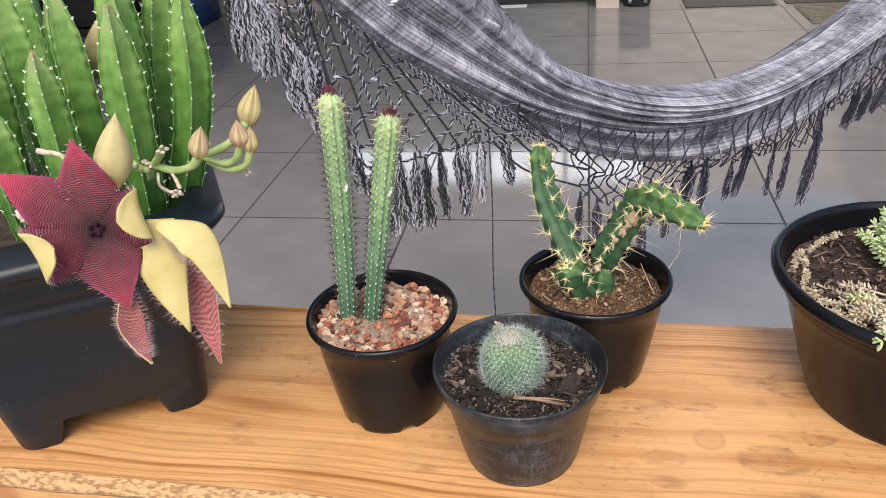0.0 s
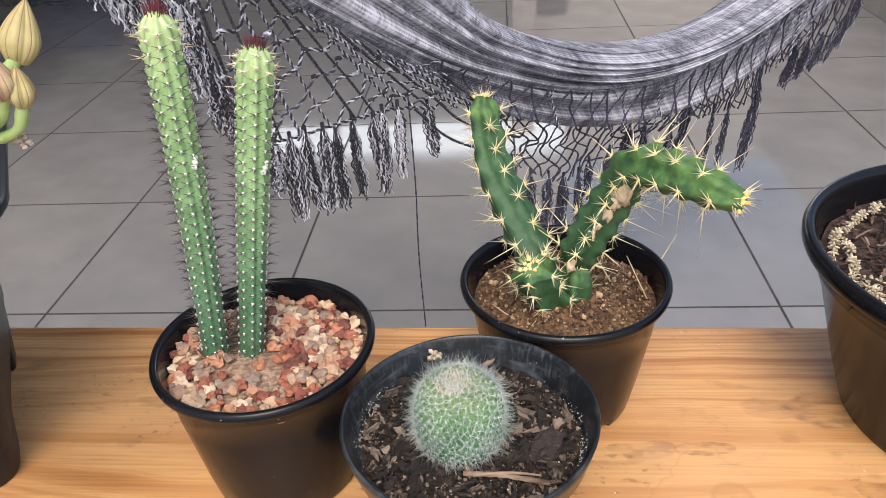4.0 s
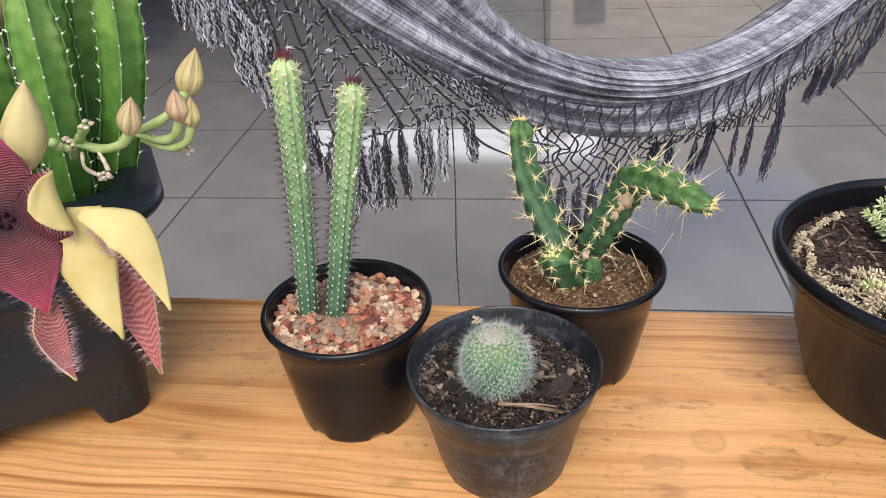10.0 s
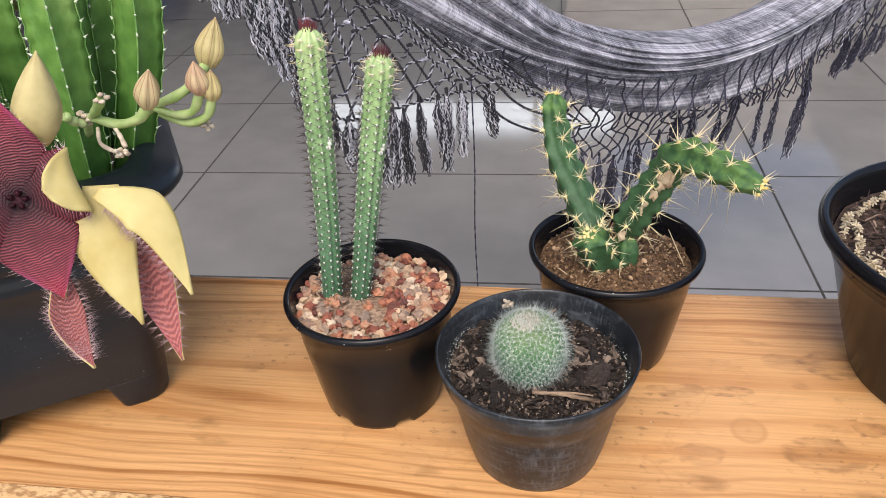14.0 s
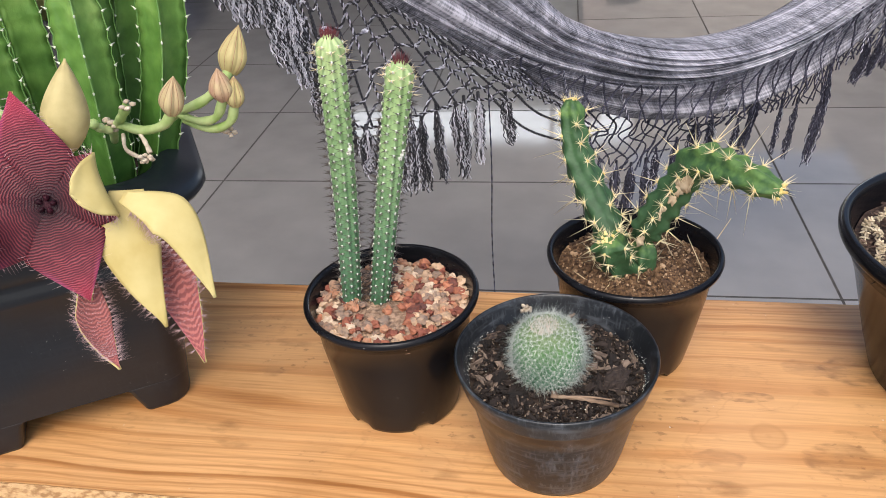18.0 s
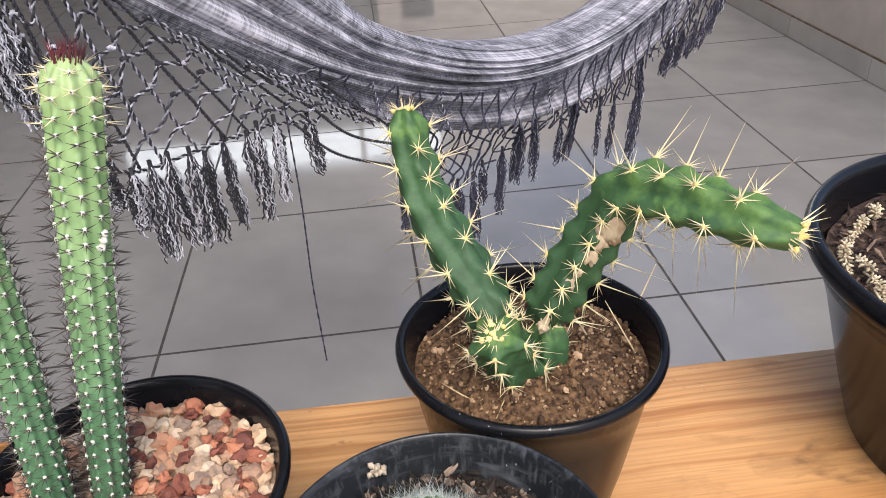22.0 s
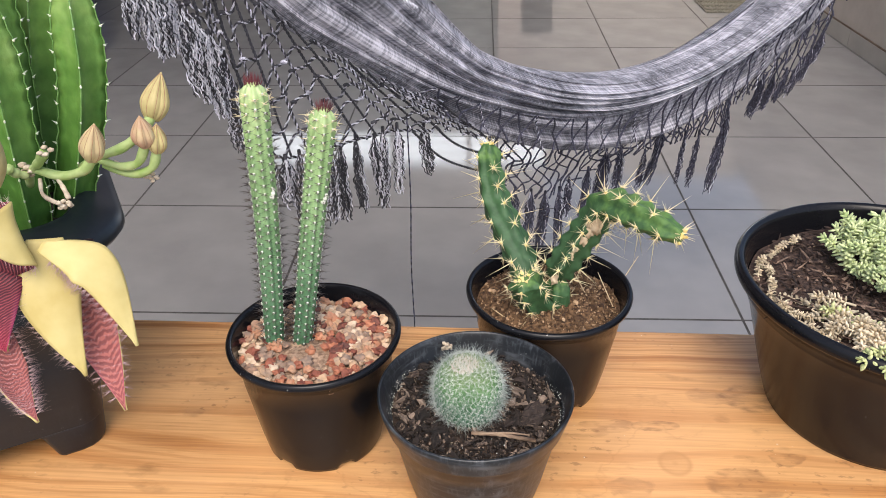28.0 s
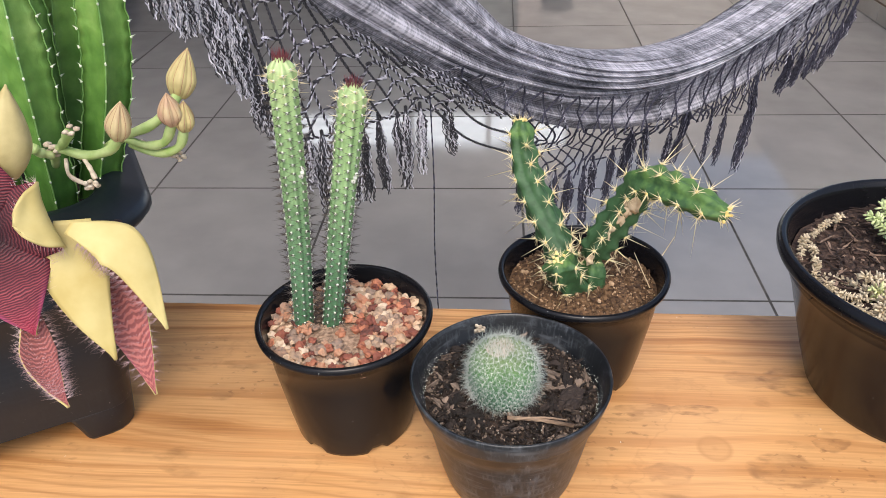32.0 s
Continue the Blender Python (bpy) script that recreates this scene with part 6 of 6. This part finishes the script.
for u, w, length, width in ((0.728, -0.268, 0.200, 0.030), (0.716, -0.318, 0.086, 0.010), (0.638, -0.309, 0.130, 0.014), (0.591, -0.300, 0.120, 0.012), (0.512, -0.268, 0.128, 0.026), (0.467, -0.315, 0.080, 0.016), (0.351, -0.285, 0.110, 0.034), (0.393, -0.285, 0.120, 0.024), (0.303, -0.315, 0.130, 0.022),
                            (0.251, -0.325, 0.085, 0.020), (0.226, -0.340, 0.130, 0.024), (0.189, -0.340, 0.125, 0.028), (0.152, -0.325, 0.130, 0.030), (0.110, -0.310, 0.120, 0.022), (0.069, -0.285, 0.105, 0.018), (0.835, -0.215, 0.092, 0.026), (0.875, -0.222, 0.075, 0.024), (0.920, -0.215, 0.070, 0.026), (0.965, -0.200, 0.078, 0.026), (1.000, -0.175, 0.075, 0.026), (1.035, -0.145, 0.070, 0.024)):
    tassel(hp(u, w, 0.055), length, width * 0.8, 10 + int(width * 900), 0.14, FAR, "dark bluish yarn tassel with loose ends", -0.030 if u > 0.5 and width > 0.02 else rng.uniform(-0.02, 0.005), 0.0014)
lines = []
for line in SEAMS:
    lines += twisted([hp(*p) for p in line], 0.0044, (1, 1), 0.013)
yarns("seam", lines, FRIZZ, "short white stitched seam on the cloth")
bm = bmesh.new()
tube(bm, bezier([hp(-0.186, -0.06, -0.048), hp(-0.185, -0.2, -0.048), hp(-0.189, -0.33, -0.048), hp(-0.187, -0.468, -0.048)], 40), lambda s: 0.0011 * (1 + 0.35 * math.sin(s * 120)), 6)
part("loose_cord", bm, M_BLUISHCORD, hammock, "single dark cord hanging down")

# ---- far side of the patio ----
M_GREYDOOR = material("grey_green_paint", (0.22, 0.235, 0.215), 0.4, (0.27, 0.285, 0.26), 8)
M_DARK = material("dark_rubber", (0.014, 0.014, 0.015), 0.55, (0.03, 0.03, 0.03), 30)
door = tagged(part("door_1", box(bmesh.new(), -0.7495, 5.47, FLOOR + 0.035, 0.4495, 5.52, FLOOR + 1.12, 0.004), M_GREYDOOR, smooth=False), "grey-green lower door panel above a dark gap", "door", kind="structure")
# Dark box put in for the shadowed gap below the panel.
part("gap_strip", box(bmesh.new(), -0.7495, 5.44, FLOOR - 0.002, 0.4495, 5.56, FLOOR + 0.034), M_DARK, door, "dark strip for the shaded gap under the door", smooth=False)
part("threshold_strip", box(bmesh.new(), -0.62, 5.33, FLOOR - 0.001, -0.02, 5.40, FLOOR + 0.006, 0.002), M_WHITE, door, "white threshold strip", smooth=False)
tagged(part("trim", box(bmesh.new(), 0.452, 5.22, FLOOR - 0.005, 0.60, 5.449, FLOOR + 1.12, 0.004), material("pinkish_plaster", (0.50, 0.41, 0.35), 0.7, (0.56, 0.47, 0.41), 6), smooth=False), "pinkish plastered pillar beside the door", "pillar", kind="structure")

bin_ = thing("bin", (0.72, 5.30, FLOOR), "small black plastic bin standing by the pillar", "bin")
part("bucket", lathe([(0.0001, 0.0), (0.085, 0.0), (0.09, 0.006), (0.105, 0.26), (0.112, 0.262), (0.112, 0.275), (0.102, 0.276), (0.088, 0.01), (0.0001, 0.01)], 36), M_DARK, bin_)
# Bright metal blocks added to make the small highlight on the bin.
for sx in (-1, 1):
    c = part("glint_block", box(bmesh.new(), -0.012, -0.012, 0, 0.012, 0.012, 0.03, 0.003), material("glint_metal", (0.6, 0.6, 0.6), 0.3, (0.7, 0.7, 0.7), 20, metal=1.0), bin_, "bright metal block for the highlight on the bin")
    c.location = (sx * 0.05, -0.095, 0.03)


def mat_rug(name, x0, y0, x1, y1, colour, label, ribs=0, cat="mat"):
    t = thing(name, ((x0 + x1) / 2, (y0 + y1) / 2, FLOOR), label, cat)
    hx, hy = (x1 - x0) / 2, (y1 - y0) / 2
    part("base", box(bmesh.new(), -hx, -hy, 0, hx, hy, 0.007, 0.002), colour, t, smooth=False)
    for k in range(ribs):
        y = -hy + (k + 0.5) * 2 * hy / ribs
        part("rib", box(bmesh.new(), -hx + 0.01, y - hy / ribs * 0.55, 0.006, hx - 0.01, y + hy / ribs * 0.55, 0.011, 0.001), colour, t, smooth=False)
    return t


M_MAT = material("charcoal_mat", (0.05, 0.048, 0.045), 0.95, (0.085, 0.08, 0.075), 120, bump=0.6)
M_WEAVE = material("woven_mat", (0.10, 0.095, 0.075), 0.95, (0.22, 0.20, 0.16), 90, bump=0.8)
mat_rug("door_mat", 1.02, 5.13, 1.58, 5.40, M_MAT, "dark charcoal door mat on the tiles")
mat_rug("door_mat", 1.64, 5.16, 2.18, 5.42, M_MAT, "dark charcoal door mat on the tiles")
mat_rug("woven_mat", 1.67, 4.62, 2.16, 5.10, M_WEAVE, "greenish brown woven mat with raised ribs", 14)

box_ = thing("storage_box", (-2.52, 5.20, FLOOR), "dark blue plastic storage box against the wall", "box")
part("body", box(bmesh.new(), -0.24, -0.15, 0, 0.24, 0.15, 0.34, 0.02), material("blue_plastic", (0.012, 0.03, 0.10), 0.45, (0.018, 0.045, 0.14), 12), box_)
part("lid", box(bmesh.new(), -0.25, -0.16, 0.341, 0.25, 0.16, 0.37, 0.012), material("blue_lid", (0.014, 0.034, 0.11), 0.45, (0.02, 0.05, 0.15), 12), box_)
cab = thing("cabinet", (-3.22, 5.22, FLOOR), "low black cabinet on short legs against the wall", "cabinet")
part("body", box(bmesh.new(), -0.34, -0.16, 0.03, 0.34, 0.16, 0.7, 0.006), M_DARK, cab, smooth=False)
part("door", box(bmesh.new(), -0.33, -0.175, 0.05, 0.33, -0.161, 0.68, 0.004), M_DARK, cab, smooth=False)
for sx in (-0.3, 0.3):
    c = part("leg", box(bmesh.new(), -0.02, -0.14, 0, 0.02, 0.14, 0.029), M_DARK, cab, smooth=False)
    c.location = (sx, 0, 0)
post = thing("leaning_board", (-3.52, 4.75, FLOOR), "weathered taupe wooden board standing upright", "board")
part("board", box(bmesh.new(), -0.10, -0.02, 0, 0.10, 0.02, 1.5, 0.004), material("taupe_wood", (0.20, 0.155, 0.125), 0.7, (0.30, 0.24, 0.20), 8, stretch=(12, 12, 0.6), bump=0.3), post, smooth=False)

# bright overcast sky beyond the far window
bm = bmesh.new()
box(bm, -5.0, 8.0, -0.3, 3.0, 8.05, 1.75)
glow = bpy.data.materials.new("bright_sky")
glow.use_nodes = True
glow.node_tree.nodes["Principled BSDF"].inputs["Base Color"].default_value = (0.8, 0.85, 0.9, 1)
glow.node_tree.nodes["Principled BSDF"].inputs["Emission Color"].default_value = (0.88, 0.94, 1.0, 1)
glow.node_tree.nodes["Principled BSDF"].inputs["Emission Strength"].default_value = 3.6
tagged(part("backdrop", bm, glow, smooth=False), "bright white sky seen beyond the window", "backdrop", kind="structure")
window = tagged(part("window_1", box(bmesh.new(), -1.5, 5.50, FLOOR + 1.121, 0.85, 5.54, FLOOR + 1.14, 0.002), M_WHITE, smooth=False), "long white-framed window with horizontal bars", "window", kind="structure")
for k, z in enumerate((1.215, 1.30, 1.385)):
    part("bar", box(bmesh.new(), -1.5, 5.51, FLOOR + z - 0.008, 0.85, 5.53, FLOOR + z + 0.008, 0.002), M_WHITE, window, smooth=False)
for x in (-0.9, -0.35, 0.25):
    part("mullion", box(bmesh.new(), x - 0.02, 5.485, FLOOR + 1.141, x + 0.02, 5.509, FLOOR + 1.459, 0.002), M_WHITE, window, smooth=False)

# ---- tiled skirting along the east wall ----
M_SKIRT = material("skirting_tile", (0.33, 0.31, 0.28), 0.3, (0.40, 0.375, 0.34), 6, 5, random=0.04)
M_GRIME = material("brown_grime", (0.07, 0.045, 0.028), 0.9, (0.16, 0.115, 0.08), 30, 5)
skirt = tagged(part("baseboard", box(bmesh.new(), 2.206, 0.3, FLOOR - 0.002, 2.2148, 5.449, FLOOR + 0.091), M_GRIME, smooth=False), "beige tile skirting with a grimy brown top joint", "baseboard", kind="structure")
for k in range(9):
    y0, y1 = max(0.302, 0.3 + 0.6 * k + 0.002), min(5.446, 0.9 + 0.6 * k - 0.002)
    if y1 > y0:
        part("tile", box(bmesh.new(), 2.2035, y0, FLOOR + 0.0012, 2.2125, y1, FLOOR + 0.086), M_SKIRT, skirt, smooth=False)

# ---- floor tiles ----
G = 0.0034


def tile_mesh(w, h):
    bm = bmesh.new()
    lo = [bm.verts.new(p) for p in ((G, G, -0.006), (w - G, G, -0.006), (w - G, h - G, -0.006), (G, h - G, -0.006))]
    hi = [bm.verts.new((v.co.x, v.co.y, 0)) for v in lo]
    for k in range(4):
        bm.faces.new((lo[k], lo[(k + 1) % 4], hi[(k + 1) % 4], hi[k]))
    bm.faces.new(hi)
    for f in bm.faces:
        f.material_index = 0 if f.calc_center_median().z > -0.001 else 1
    me = mesh_of("tile", bm, M_TILE)
    me.materials.append(M_GROUT)
    return me


sizes = {}
for i in range(-9, 3):
    for j in range(-2, 7):
        x, y = 1.0 + 0.6 * i, 1.5 + 0.6 * j
        w = min(0.6, 2.203 - x)
        h = min(0.6, 5.56 - y)
        key = (round(w, 3), round(h, 3))
        if key not in sizes:
            sizes[key] = tile_mesh(w, h)
        link_piece("tile", sizes[key], floor, Matrix.Translation((x, y, FLOOR)))
